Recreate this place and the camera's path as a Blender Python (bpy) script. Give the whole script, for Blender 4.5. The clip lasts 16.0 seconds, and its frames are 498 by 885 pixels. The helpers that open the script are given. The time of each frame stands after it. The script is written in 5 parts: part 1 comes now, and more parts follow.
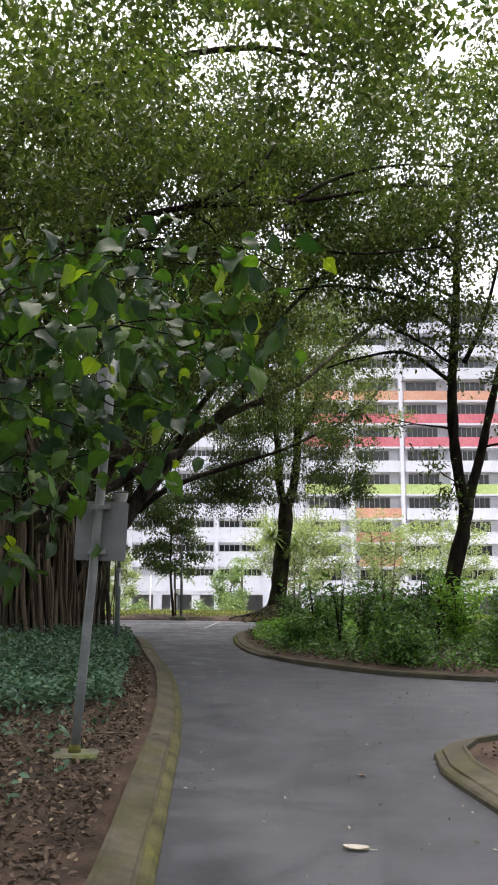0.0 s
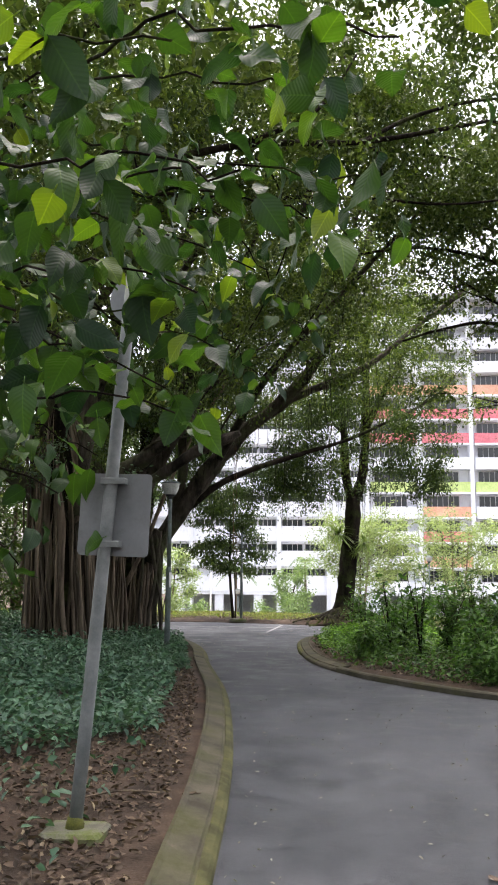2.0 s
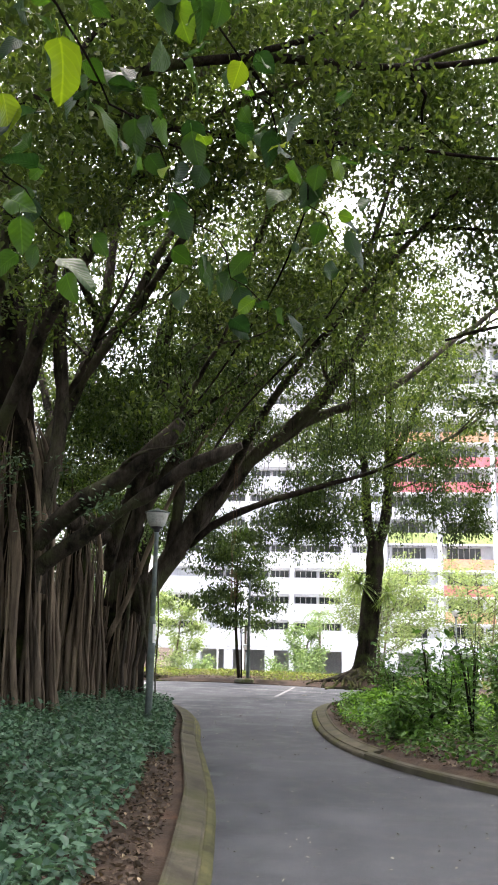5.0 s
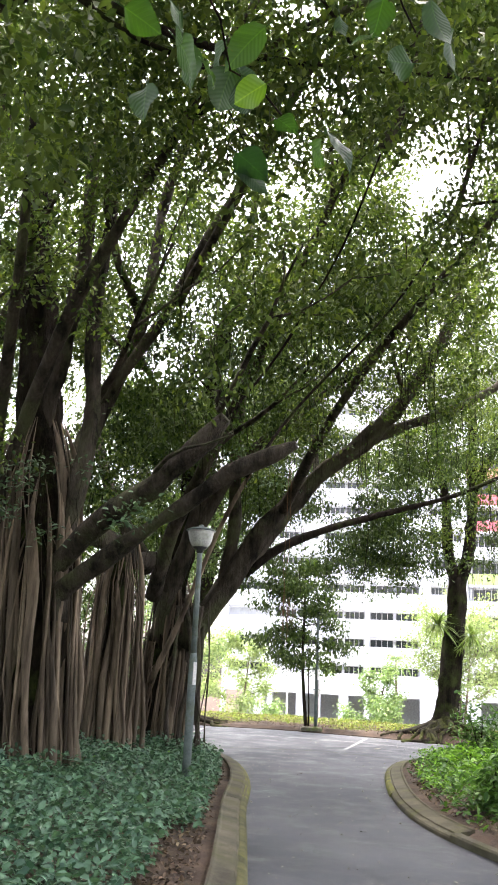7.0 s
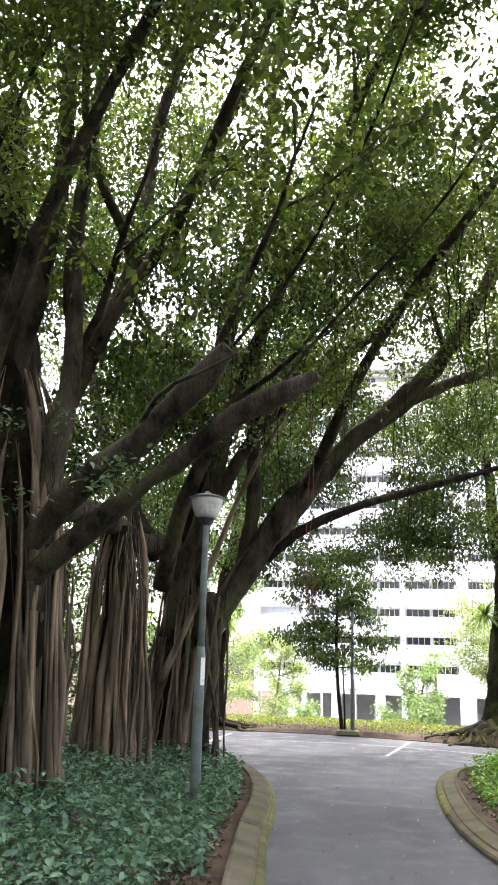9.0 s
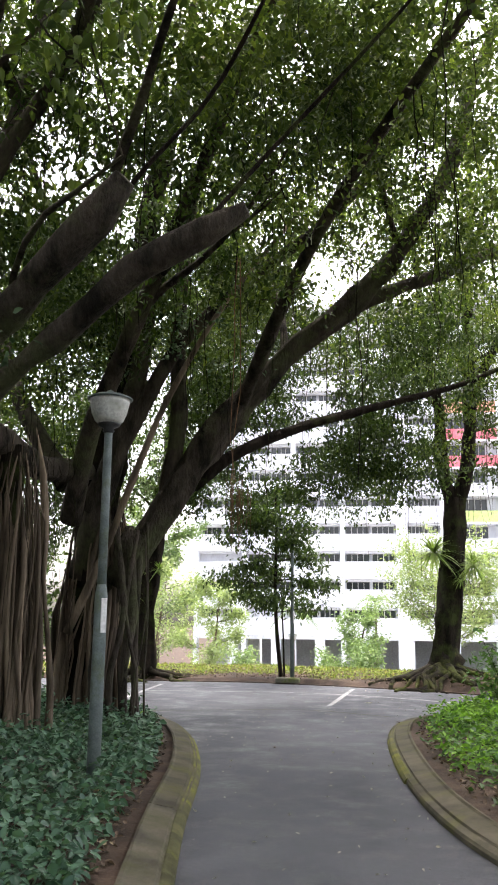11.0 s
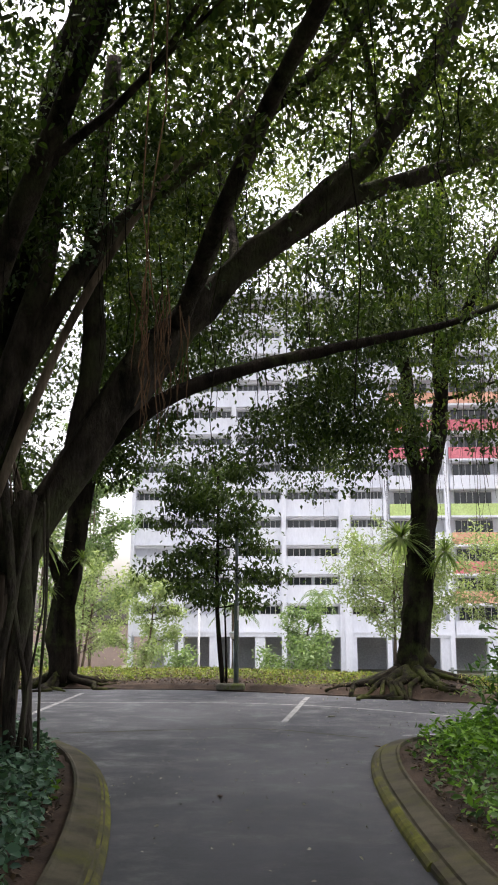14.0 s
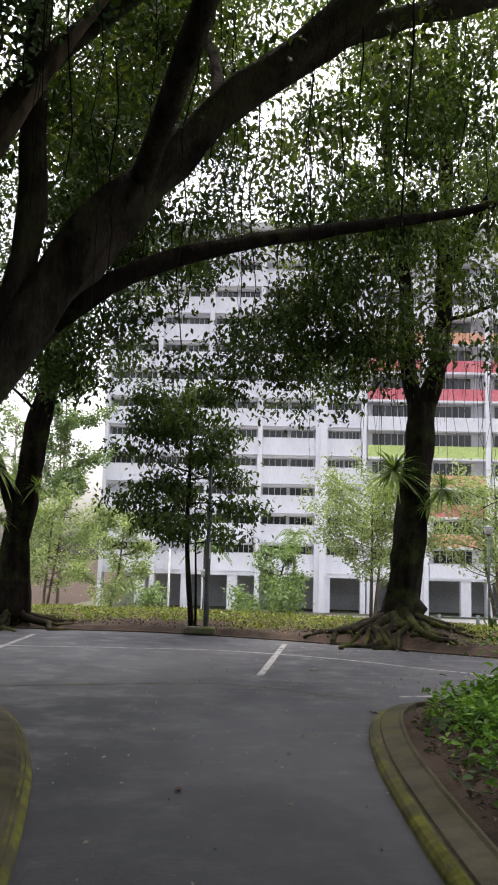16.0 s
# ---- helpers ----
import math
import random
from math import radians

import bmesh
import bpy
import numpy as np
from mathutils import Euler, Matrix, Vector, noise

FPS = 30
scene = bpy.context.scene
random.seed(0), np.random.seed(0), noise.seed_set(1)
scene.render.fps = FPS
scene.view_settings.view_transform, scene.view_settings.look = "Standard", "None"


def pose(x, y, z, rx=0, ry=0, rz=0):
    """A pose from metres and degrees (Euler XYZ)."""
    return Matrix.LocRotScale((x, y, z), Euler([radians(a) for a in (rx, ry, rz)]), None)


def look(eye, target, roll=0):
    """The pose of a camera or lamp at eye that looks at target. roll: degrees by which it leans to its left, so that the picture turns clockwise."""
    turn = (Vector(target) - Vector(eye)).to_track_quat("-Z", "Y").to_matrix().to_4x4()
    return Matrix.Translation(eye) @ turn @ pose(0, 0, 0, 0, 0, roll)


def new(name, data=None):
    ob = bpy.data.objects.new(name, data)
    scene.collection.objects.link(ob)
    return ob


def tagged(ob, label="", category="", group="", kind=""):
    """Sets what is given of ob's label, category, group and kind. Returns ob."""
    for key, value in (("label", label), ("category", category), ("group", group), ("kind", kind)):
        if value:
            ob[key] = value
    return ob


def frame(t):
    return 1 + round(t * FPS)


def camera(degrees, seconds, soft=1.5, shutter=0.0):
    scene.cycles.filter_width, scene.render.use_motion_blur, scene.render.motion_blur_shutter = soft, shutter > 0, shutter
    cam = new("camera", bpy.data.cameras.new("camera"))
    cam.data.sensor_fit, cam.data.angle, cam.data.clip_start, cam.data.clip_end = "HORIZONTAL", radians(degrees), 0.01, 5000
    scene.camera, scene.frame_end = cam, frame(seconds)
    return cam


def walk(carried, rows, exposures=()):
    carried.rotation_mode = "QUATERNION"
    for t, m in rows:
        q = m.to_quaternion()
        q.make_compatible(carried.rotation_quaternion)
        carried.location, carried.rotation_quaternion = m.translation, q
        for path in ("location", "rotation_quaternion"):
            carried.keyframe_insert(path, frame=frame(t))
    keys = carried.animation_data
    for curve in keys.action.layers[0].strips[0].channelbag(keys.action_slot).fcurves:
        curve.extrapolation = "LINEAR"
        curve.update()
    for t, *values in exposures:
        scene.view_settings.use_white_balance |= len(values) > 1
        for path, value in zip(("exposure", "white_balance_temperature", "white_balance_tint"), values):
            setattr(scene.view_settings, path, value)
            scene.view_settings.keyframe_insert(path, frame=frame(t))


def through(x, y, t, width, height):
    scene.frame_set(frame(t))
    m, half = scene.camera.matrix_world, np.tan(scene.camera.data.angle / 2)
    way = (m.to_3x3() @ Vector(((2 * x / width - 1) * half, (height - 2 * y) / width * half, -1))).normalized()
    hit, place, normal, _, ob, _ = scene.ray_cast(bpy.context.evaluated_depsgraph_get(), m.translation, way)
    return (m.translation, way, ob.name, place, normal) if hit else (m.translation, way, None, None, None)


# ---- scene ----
cam = camera(32.4, 16.0, 1.9)
METRES, EYE, TILT, LEAN, TURN = 18.0, 1.6, 9.15, 0.0, 0.0
ROWS = [
    (0.0, 0.0, 0.0, 0.0, 0.0, 0.0, 0.0),
    (0.5, 0.0017, 0.0297, -0.0044, 0.0, 0.05, -0.19),
    (1.0, 0.0021, 0.06, -0.0086, 0.48, 0.43, -0.49),
    (1.5, -0.0013, 0.0945, -0.013, 1.82, -0.03, -0.2),
    (2.0, -0.0036, 0.1265, -0.0185, 4.17, -0.02, 0.17),
    (2.5, -0.0083, 0.1589, -0.0232, 4.63, 0.47, -0.01),
    (3.0, -0.0079, 0.191, -0.0285, 4.57, 0.31, -0.16),
    (3.5, -0.0098, 0.2234, -0.0333, 4.53, 2.0, -0.35),
    (6.0, -0.009, 0.378, -0.0579, 6.92, 3.82, -0.82),
    (6.5, -0.0078, 0.4088, -0.0625, 8.61, 4.62, -1.27),
    (7.0, -0.0075, 0.4409, -0.0683, 10.11, 6.09, -1.12),
    (7.5, -0.0083, 0.4738, -0.0739, 11.21, 5.95, 0.3),
    (8.0, -0.012, 0.5047, -0.0803, 12.47, 6.41, 0.03),
    (10.5, -0.0288, 0.6575, -0.1065, 10.01, 4.04, 0.8),
    (11.0, -0.0317, 0.6863, -0.1124, 8.24, 2.82, 0.72),
    (11.5, -0.0367, 0.7153, -0.1173, 6.72, 2.25, 1.43),
    (12.0, -0.0409, 0.7445, -0.1226, 6.15, 1.7, 1.64),
    (12.5, -0.0463, 0.7733, -0.1273, 6.1, 1.76, 1.7),
    (13.0, -0.05, 0.803, -0.1314, 6.18, 1.84, 1.75),
    (13.5, -0.0534, 0.8327, -0.1374, 5.9, 2.52, 1.07),
    (14.0, -0.0572, 0.8655, -0.1412, 4.15, 2.59, 0.5),
    (14.5, -0.0612, 0.8964, -0.1477, 5.35, -4.26, 0.24),
    (15.0, -0.0644, 0.9257, -0.152, 5.56, -4.67, -0.22),
    (15.5, -0.0642, 0.9525, -0.155, 4.72, -3.78, -0.16),
    (16.0, -0.0667, 0.9818, -0.1597, 2.55, -1.41, -1.15),
]
walk(cam, [(t, pose(0, 0, EYE, TILT, LEAN, TURN) @ pose(METRES * x, METRES * y, METRES * z, 90 + pitch, roll, yaw)) for t, x, y, z, yaw, pitch, roll in ROWS],
     [(t, s, 6750, 15) for t, s in ((0, 1.3), (1.5, 1.54), (3.5, 2.0), (6, 2.35), (7, 2.7), (8, 2.65), (10.5, 2.6), (11, 2.1), (12.5, 1.6), (14, 1.18), (16, 0.92))])

# ---------- world and light ----------
SKY_STRENGTH, SUN_STRENGTH = 0.15, 1.1
world = bpy.data.worlds.new("overcast_sky")
scene.world = world
world.use_nodes = True
wn = world.node_tree.nodes
wl = world.node_tree.links
sky = wn.new("ShaderNodeTexSky")
sky.sky_type = "NISHITA"
sky.sun_disc = False
sky.sun_elevation, sky.sun_rotation = radians(78), radians(8)
sky.air_density, sky.dust_density, sky.ozone_density = 1.0, 6.0, 1.0
pale = wn.new("ShaderNodeHueSaturation")
pale.inputs["Saturation"].default_value = 0.4
pale.inputs["Value"].default_value = 1.7
wl.new(sky.outputs[0], pale.inputs["Color"])
wl.new(pale.outputs[0], wn["Background"].inputs[0])
wn["Background"].inputs[1].default_value = SKY_STRENGTH
sun = new("sun", bpy.data.lights.new("sun", "SUN"))
sun.data.energy, sun.data.angle, sun.data.color = SUN_STRENGTH, radians(25), (1.0, 0.97, 0.93)
sun.matrix_world = look((0, 0, 60), (-1.8, -12.5, 0))


# ---------- materials ----------
def shader(name):
    m = bpy.data.materials.new(name)
    m.use_nodes = True
    return m, m.node_tree.nodes, m.node_tree.links, m.node_tree.nodes["Principled BSDF"]


def ramp(nodes, links, source, stops):
    r = nodes.new("ShaderNodeValToRGB")
    e = r.color_ramp.elements
    while len(e) < len(stops):
        e.new(0.5)
    for k, (at, c) in zip(e, stops):
        k.position, k.color = at, (*c, 1)
    links.new(source, r.inputs[0])
    return r


def noise_node(nodes, links, scale, detail=6, rough=0.6, stretch=None):
    c = nodes.new("ShaderNodeTexCoord")
    n = nodes.new("ShaderNodeTexNoise")
    n.inputs["Scale"].default_value, n.inputs["Detail"].default_value, n.inputs["Roughness"].default_value = scale, detail, rough
    if stretch:
        mp = nodes.new("ShaderNodeMapping")
        mp.inputs["Scale"].default_value = stretch
        links.new(c.outputs["Object"], mp.inputs[0])
        links.new(mp.outputs[0], n.inputs["Vector"])
    else:
        links.new(c.outputs["Object"], n.inputs["Vector"])
    return n


def mix(nodes, links, fac, a, b, how="MIX"):
    m = nodes.new("ShaderNodeMix")
    m.data_type, m.blend_type = "RGBA", how
    for s, k in ((fac, 0), (a, 6), (b, 7)):
        if isinstance(s, (int, float)):
            m.inputs[k].default_value = s
        elif isinstance(s, tuple):
            m.inputs[k].default_value = (*s, 1)
        else:
            links.new(s, m.inputs[k])
    return m.outputs[2]


def surface(name, dark, light, scale=4.0, fine=60.0, rough=0.85, bump=0.3, depth=0.01, stain=None, stain_scale=0.7, stain_at=(0.5, 0.68), stretch=None, metal=0.0, each=0.0, spec=0.15, grainy=0.8):
    """A two-scale surface: mottled colour, fine grain, stains of another colour and a fine relief."""
    m, n, l, b = shader(name)
    big, small = noise_node(n, l, scale, stretch=stretch), noise_node(n, l, fine, 4, stretch=stretch)
    base = ramp(n, l, big.outputs[0], [(0.36, dark), (0.64, light)]).outputs[0]
    grain = ramp(n, l, small.outputs[0], [(0.25, (0.6, 0.6, 0.6)), (0.75, (1.25, 1.25, 1.25))]).outputs[0]
    col = mix(n, l, grainy, base, grain, "MULTIPLY")
    if stain:
        s = noise_node(n, l, stain_scale, 8, 0.7)
        f = ramp(n, l, s.outputs[0], [(stain_at[0], (0, 0, 0)), (stain_at[1], (1, 1, 1))]).outputs[0]
        col = mix(n, l, f, col, mix(n, l, 0.6, stain, grain, "MULTIPLY"))
    if each:
        o = n.new("ShaderNodeObjectInfo")
        col = mix(n, l, 1.0, col, ramp(n, l, o.outputs["Random"], [(0.0, (each, each, each)), (1.0, (1.3, 1.25, 1.2))]).outputs[0], "MULTIPLY")
    l.new(col, b.inputs["Base Color"])
    b.inputs["Roughness"].default_value, b.inputs["Metallic"].default_value = rough, metal
    b.inputs["Specular IOR Level"].default_value = spec
    bp = n.new("ShaderNodeBump")
    bp.inputs["Strength"].default_value, bp.inputs["Distance"].default_value = bump, depth
    l.new(mix(n, l, 0.5, big.outputs[0], small.outputs[0]), bp.inputs["Height"])
    l.new(bp.outputs[0], b.inputs["Normal"])
    return m


def leaf_material(name, dark, light, through=0.35, rough=0.45, spot=None):
    """Leaves that let some light through, each of its own shade."""
    m, n, l, b = shader(name)
    g = n.new("ShaderNodeNewGeometry")
    stops = [(0.0, dark), (0.75, light)] + ([(0.93, light), (0.97, spot)] if spot else [])
    col = ramp(n, l, g.outputs["Random Per Island"], stops).outputs[0]
    l.new(col, b.inputs["Base Color"])
    b.inputs["Roughness"].default_value, b.inputs["Specular IOR Level"].default_value = rough, 0.22
    t = n.new("ShaderNodeBsdfTranslucent")
    l.new(mix(n, l, 1.0, col, (1.25, 1.35, 0.65), "MULTIPLY"), t.inputs[0])
    x = n.new("ShaderNodeMixShader")
    x.inputs[0].default_value = through
    l.new(b.outputs[0], x.inputs[1])
    l.new(t.outputs[0], x.inputs[2])
    l.new(x.outputs[0], n["Material Output"].inputs[0])
    return m


def large_leaf_material(name, dark, light):
    """Large leaves with paler veins and holes' browned spots, each leaf of its own shade."""
    m, n, l, b = shader(name)
    o = n.new("ShaderNodeObjectInfo")
    col = ramp(n, l, o.outputs["Random"], [(0.0, dark), (0.78, light), (0.92, (0.05, 0.11, 0.018)), (0.99, (0.12, 0.17, 0.02))]).outputs[0]
    c = n.new("ShaderNodeTexCoord")
    w = n.new("ShaderNodeTexWave")
    w.bands_direction = "Y"
    w.inputs["Scale"].default_value, w.inputs["Distortion"].default_value = 15.0, 0.6
    sx, ab, su, cx = n.new("ShaderNodeSeparateXYZ"), n.new("ShaderNodeMath"), n.new("ShaderNodeMath"), n.new("ShaderNodeCombineXYZ")
    ab.operation, su.operation = "ABSOLUTE", "MULTIPLY_ADD"
    su.inputs[1].default_value = -0.8
    l.new(c.outputs["Object"], sx.inputs[0])
    l.new(sx.outputs[0], ab.inputs[0])
    l.new(ab.outputs[0], su.inputs[0])
    l.new(sx.outputs[1], su.inputs[2])
    l.new(su.outputs[0], cx.inputs[1])
    l.new(cx.outputs[0], w.inputs["Vector"])
    veins = ramp(n, l, w.outputs["Fac"], [(0.85, (0.97, 0.97, 0.97)), (1.0, (1.18, 1.15, 1.08))]).outputs[0]
    rib = ramp(n, l, ab.outputs[0], [(0.0012, (1.7, 1.6, 1.3)), (0.004, (1, 1, 1))]).outputs[0]
    col = mix(n, l, 0.9, mix(n, l, 0.6, col, veins, "MULTIPLY"), rib, "MULTIPLY")
    sp = noise_node(n, l, 22, 3)
    col = mix(n, l, ramp(n, l, sp.outputs[0], [(0.68, (0, 0, 0)), (0.74, (1, 1, 1))]).outputs[0], col, (0.05, 0.04, 0.015))
    l.new(col, b.inputs["Base Color"])
    b.inputs["Roughness"].default_value, b.inputs["Specular IOR Level"].default_value = 0.48, 0.26
    bp = n.new("ShaderNodeBump")
    bp.inputs["Strength"].default_value, bp.inputs["Distance"].default_value = 0.25, 0.004
    l.new(w.outputs["Fac"], bp.inputs["Height"])
    l.new(bp.outputs[0], b.inputs["Normal"])
    t = n.new("ShaderNodeBsdfTranslucent")
    l.new(mix(n, l, 1.0, col, (1.6, 1.75, 0.45), "MULTIPLY"), t.inputs[0])
    x = n.new("ShaderNodeMixShader")
    x.inputs[0].default_value = 0.38
    l.new(b.outputs[0], x.inputs[1])
    l.new(t.outputs[0], x.inputs[2])
    l.new(x.outputs[0], n["Material Output"].inputs[0])
    return m


def asphalt_material(name):
    """Old asphalt: pale and dark aggregate, broad worn lanes and damp stains that are darker and smoother."""
    m, n, l, b = shader(name)
    broad, patch = noise_node(n, l, 0.45, 5, 0.55, (1.0, 0.6, 1.0)), noise_node(n, l, 1.7, 8, 0.68)
    grit, speck = noise_node(n, l, 38, 5, 0.7), noise_node(n, l, 150, 2, 0.6)
    col = ramp(n, l, broad.outputs[0], [(0.36, (0.024, 0.027, 0.032)), (0.62, (0.052, 0.055, 0.062))]).outputs[0]
    col = mix(n, l, 1.0, col, ramp(n, l, patch.outputs[0], [(0.32, (0.5, 0.52, 0.55)), (0.52, (1, 1, 1)), (0.68, (1.45, 1.42, 1.38))]).outputs[0], "MULTIPLY")
    col = mix(n, l, 0.9, col, ramp(n, l, grit.outputs[0], [(0.3, (0.6, 0.6, 0.6)), (0.7, (1.4, 1.4, 1.4))]).outputs[0], "MULTIPLY")
    col = mix(n, l, ramp(n, l, speck.outputs[0], [(0.66, (0, 0, 0)), (0.74, (1, 1, 1))]).outputs[0], col, (0.13, 0.13, 0.125))
    l.new(col, b.inputs["Base Color"])
    l.new(ramp(n, l, patch.outputs[0], [(0.34, (0.42, 0.42, 0.42)), (0.6, (0.78, 0.78, 0.78))]).outputs[0], b.inputs["Roughness"])
    b.inputs["Specular IOR Level"].default_value = 0.25
    bp = n.new("ShaderNodeBump")
    bp.inputs["Strength"].default_value, bp.inputs["Distance"].default_value = 0.9, 0.008
    l.new(mix(n, l, 0.4, grit.outputs[0], speck.outputs[0]), bp.inputs["Height"])
    l.new(bp.outputs[0], b.inputs["Normal"])
    return m


def glass_dark(name):
    m, n, l, b = shader(name)
    b.inputs["Base Color"].default_value = (0.03, 0.035, 0.04, 1)
    b.inputs["Roughness"].default_value = 0.08
    return m


ASPHALT = asphalt_material("asphalt")
SOIL = surface("soil", (0.026, 0.019, 0.014), (0.075, 0.052, 0.038), 2.2, 45, 0.95, 0.9, 0.03, (0.13, 0.062, 0.035), 0.5, (0.6, 0.74))
KERB = surface("mossy_kerb_concrete", (0.036, 0.033, 0.024), (0.092, 0.084, 0.062), 2.4, 110, 0.9, 0.6, 0.008, (0.048, 0.05, 0.02), 1.7, (0.46, 0.66))
KERBMOSS = surface("moss_grown_kerb_concrete", (0.036, 0.033, 0.022), (0.09, 0.082, 0.056), 2.4, 110, 0.92, 0.6, 0.008, (0.07, 0.073, 0.02), 1.6, (0.5, 0.66))
MOSSOLIVE = surface("thin_olive_moss", (0.034, 0.035, 0.016), (0.085, 0.084, 0.037), 3.5, 140, 0.95, 0.7, 0.008, (0.11, 0.115, 0.02), 1.3, (0.58, 0.72))
MOSS = surface("moss", (0.055, 0.062, 0.013), (0.16, 0.165, 0.026), 4.0, 140, 0.95, 0.7, 0.01, (0.065, 0.06, 0.04), 1.6, (0.42, 0.6))
PAINT = surface("worn_road_paint", (0.22, 0.22, 0.215), (0.42, 0.42, 0.41), 9, 160, 0.8, 0.3, 0.002, (0.09, 0.09, 0.09), 6, (0.52, 0.6))
BARK = surface("fig_bark", (0.013, 0.0115, 0.0095), (0.074, 0.062, 0.05), 4, 34, 0.92, 1.0, 0.06, (0.07, 0.075, 0.04), 1.1, (0.5, 0.65), (1, 1, 0.35), 0.0, 0.0, 0.08)
# near black: the trunks' backlit darkness is put into the bark colour
DARKBARK = surface("backlit_dark_bark", (0.006, 0.005, 0.004), (0.024, 0.019, 0.014), 6, 45, 0.92, 1.0, 0.05, (0.035, 0.045, 0.014), 1.4, (0.52, 0.66), (1, 1, 0.35), 0.0, 0.0, 0.05)
MOSSROOT = surface("mossy_root_bark", (0.008, 0.007, 0.006), (0.03, 0.025, 0.018), 5, 45, 0.95, 1.0, 0.04, (0.06, 0.07, 0.02), 1.9, (0.46, 0.62), None, 0.0, 0.0, 0.05)
ROOT = surface("aerial_root_bark", (0.05, 0.04, 0.03), (0.2, 0.162, 0.12), 5, 60, 0.9, 0.6, 0.015, None, 1, (0.5, 0.6), (1, 1, 0.12), 0.0, 0.35)
STEEL = surface("galvanised_steel", (0.135, 0.15, 0.15), (0.21, 0.225, 0.225), 8, 90, 0.5, 0.1, 0.001, (0.14, 0.15, 0.12), 2.5, (0.55, 0.7), None, 0.3, 0.0, 0.4, 0.3)
PLATE = surface("aluminium_plate", (0.18, 0.19, 0.20), (0.235, 0.245, 0.255), 3, 60, 0.55, 0.05, 0.001, (0.15, 0.16, 0.16), 4, (0.5, 0.75), None, 0.2, 0.0, 0.3, 0.12)
GREENPOST = surface("weathered_grey_green_paint", (0.10, 0.125, 0.125), (0.17, 0.20, 0.195), 6, 80, 0.6, 0.2, 0.001, (0.09, 0.11, 0.05), 2.2, (0.5, 0.66))
OPAL = surface("opal_lamp_glass", (0.42, 0.44, 0.42), (0.58, 0.59, 0.56), 5, 40, 0.25, 0.05, 0.001, (0.25, 0.27, 0.22), 5, (0.55, 0.7))
DARKMETAL = surface("dark_metal", (0.03, 0.032, 0.034), (0.06, 0.062, 0.065), 8, 80, 0.5, 0.1, 0.001)
CONCRETE = surface("concrete", (0.09, 0.087, 0.068), (0.18, 0.17, 0.135), 3, 80, 0.9, 0.4, 0.004, (0.09, 0.11, 0.03), 4, (0.45, 0.62))
WALLWHITE = surface("white_wall_paint", (0.68, 0.695, 0.74), (0.75, 0.765, 0.81), 0.35, 6, 0.85, 0.1, 0.004, (0.60, 0.615, 0.66), 0.22, (0.56, 0.75), (1, 1, 0.35), 0.0, 0.0, 0.15, 0.25)
WALLGREY = surface("grey_roof_and_wall_shade", (0.40, 0.41, 0.43), (0.52, 0.53, 0.55), 0.4, 6, 0.85, 0.1, 0.004)
RED = surface("red_wall_paint", (0.60, 0.16, 0.2), (0.70, 0.24, 0.27), 0.5, 7, 0.8, 0.1, 0.004)
ORANGE = surface("orange_wall_paint", (0.62, 0.32, 0.22), (0.72, 0.42, 0.30), 0.5, 7, 0.8, 0.1, 0.004)
LIME = surface("lime_wall_paint", (0.45, 0.58, 0.20), (0.54, 0.66, 0.28), 0.5, 7, 0.8, 0.1, 0.004)
GLASS = glass_dark("dark_window_glass")
GRASS = leaf_material("grass_blades", (0.08, 0.122, 0.022), (0.2, 0.242, 0.06), 0.3, 0.6, (0.25, 0.2, 0.06))
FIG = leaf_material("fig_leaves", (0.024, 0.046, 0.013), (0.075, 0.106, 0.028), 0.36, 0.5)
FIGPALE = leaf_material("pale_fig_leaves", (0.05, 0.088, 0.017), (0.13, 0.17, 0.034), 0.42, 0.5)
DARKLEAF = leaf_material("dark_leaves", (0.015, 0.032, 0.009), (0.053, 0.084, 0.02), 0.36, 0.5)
IVY = leaf_material("ground_cover_leaves", (0.02, 0.055, 0.036), (0.075, 0.145, 0.092), 0.25, 0.36)
SHOOT = leaf_material("blue_green_shoot_leaves", (0.03, 0.06, 0.035), (0.085, 0.135, 0.085), 0.3, 0.4)
SHRUB = leaf_material("shrub_leaves", (0.02, 0.056, 0.016), (0.07, 0.145, 0.03), 0.38, 0.4)
FRESH = leaf_material("fresh_green_leaves", (0.125, 0.17, 0.078), (0.26, 0.32, 0.16), 0.4, 0.5)
FRESHDARK = leaf_material("green_leaves", (0.08, 0.13, 0.06), (0.19, 0.265, 0.125), 0.4, 0.5)
PAVING = surface("pale_paving", (0.24, 0.24, 0.23), (0.36, 0.36, 0.35), 0.8, 20, 0.85, 0.2, 0.004)
FRESHLOW = leaf_material("bright_low_leaves", (0.05, 0.13, 0.016), (0.15, 0.29, 0.035), 0.35, 0.45)
LITTER = leaf_material("dead_leaves", (0.026, 0.019, 0.014), (0.1, 0.07, 0.05), 0.1, 0.7, (0.24, 0.19, 0.13))
PETAL = leaf_material("pale_fallen_leaves", (0.16, 0.145, 0.11), (0.42, 0.4, 0.35), 0.1, 0.7, (0.2, 0.2, 0.06))
FERN = leaf_material("fern_fronds", (0.07, 0.12, 0.035), (0.22, 0.30, 0.09), 0.4, 0.45)
BIGLEAF = large_leaf_material("large_leaf", (0.008, 0.025, 0.013), (0.027, 0.062, 0.016))
WINDOWFRAME = surface("window_frame_paint", (0.5, 0.5, 0.5), (0.62, 0.62, 0.62), 3, 40, 0.6, 0.05, 0.001)
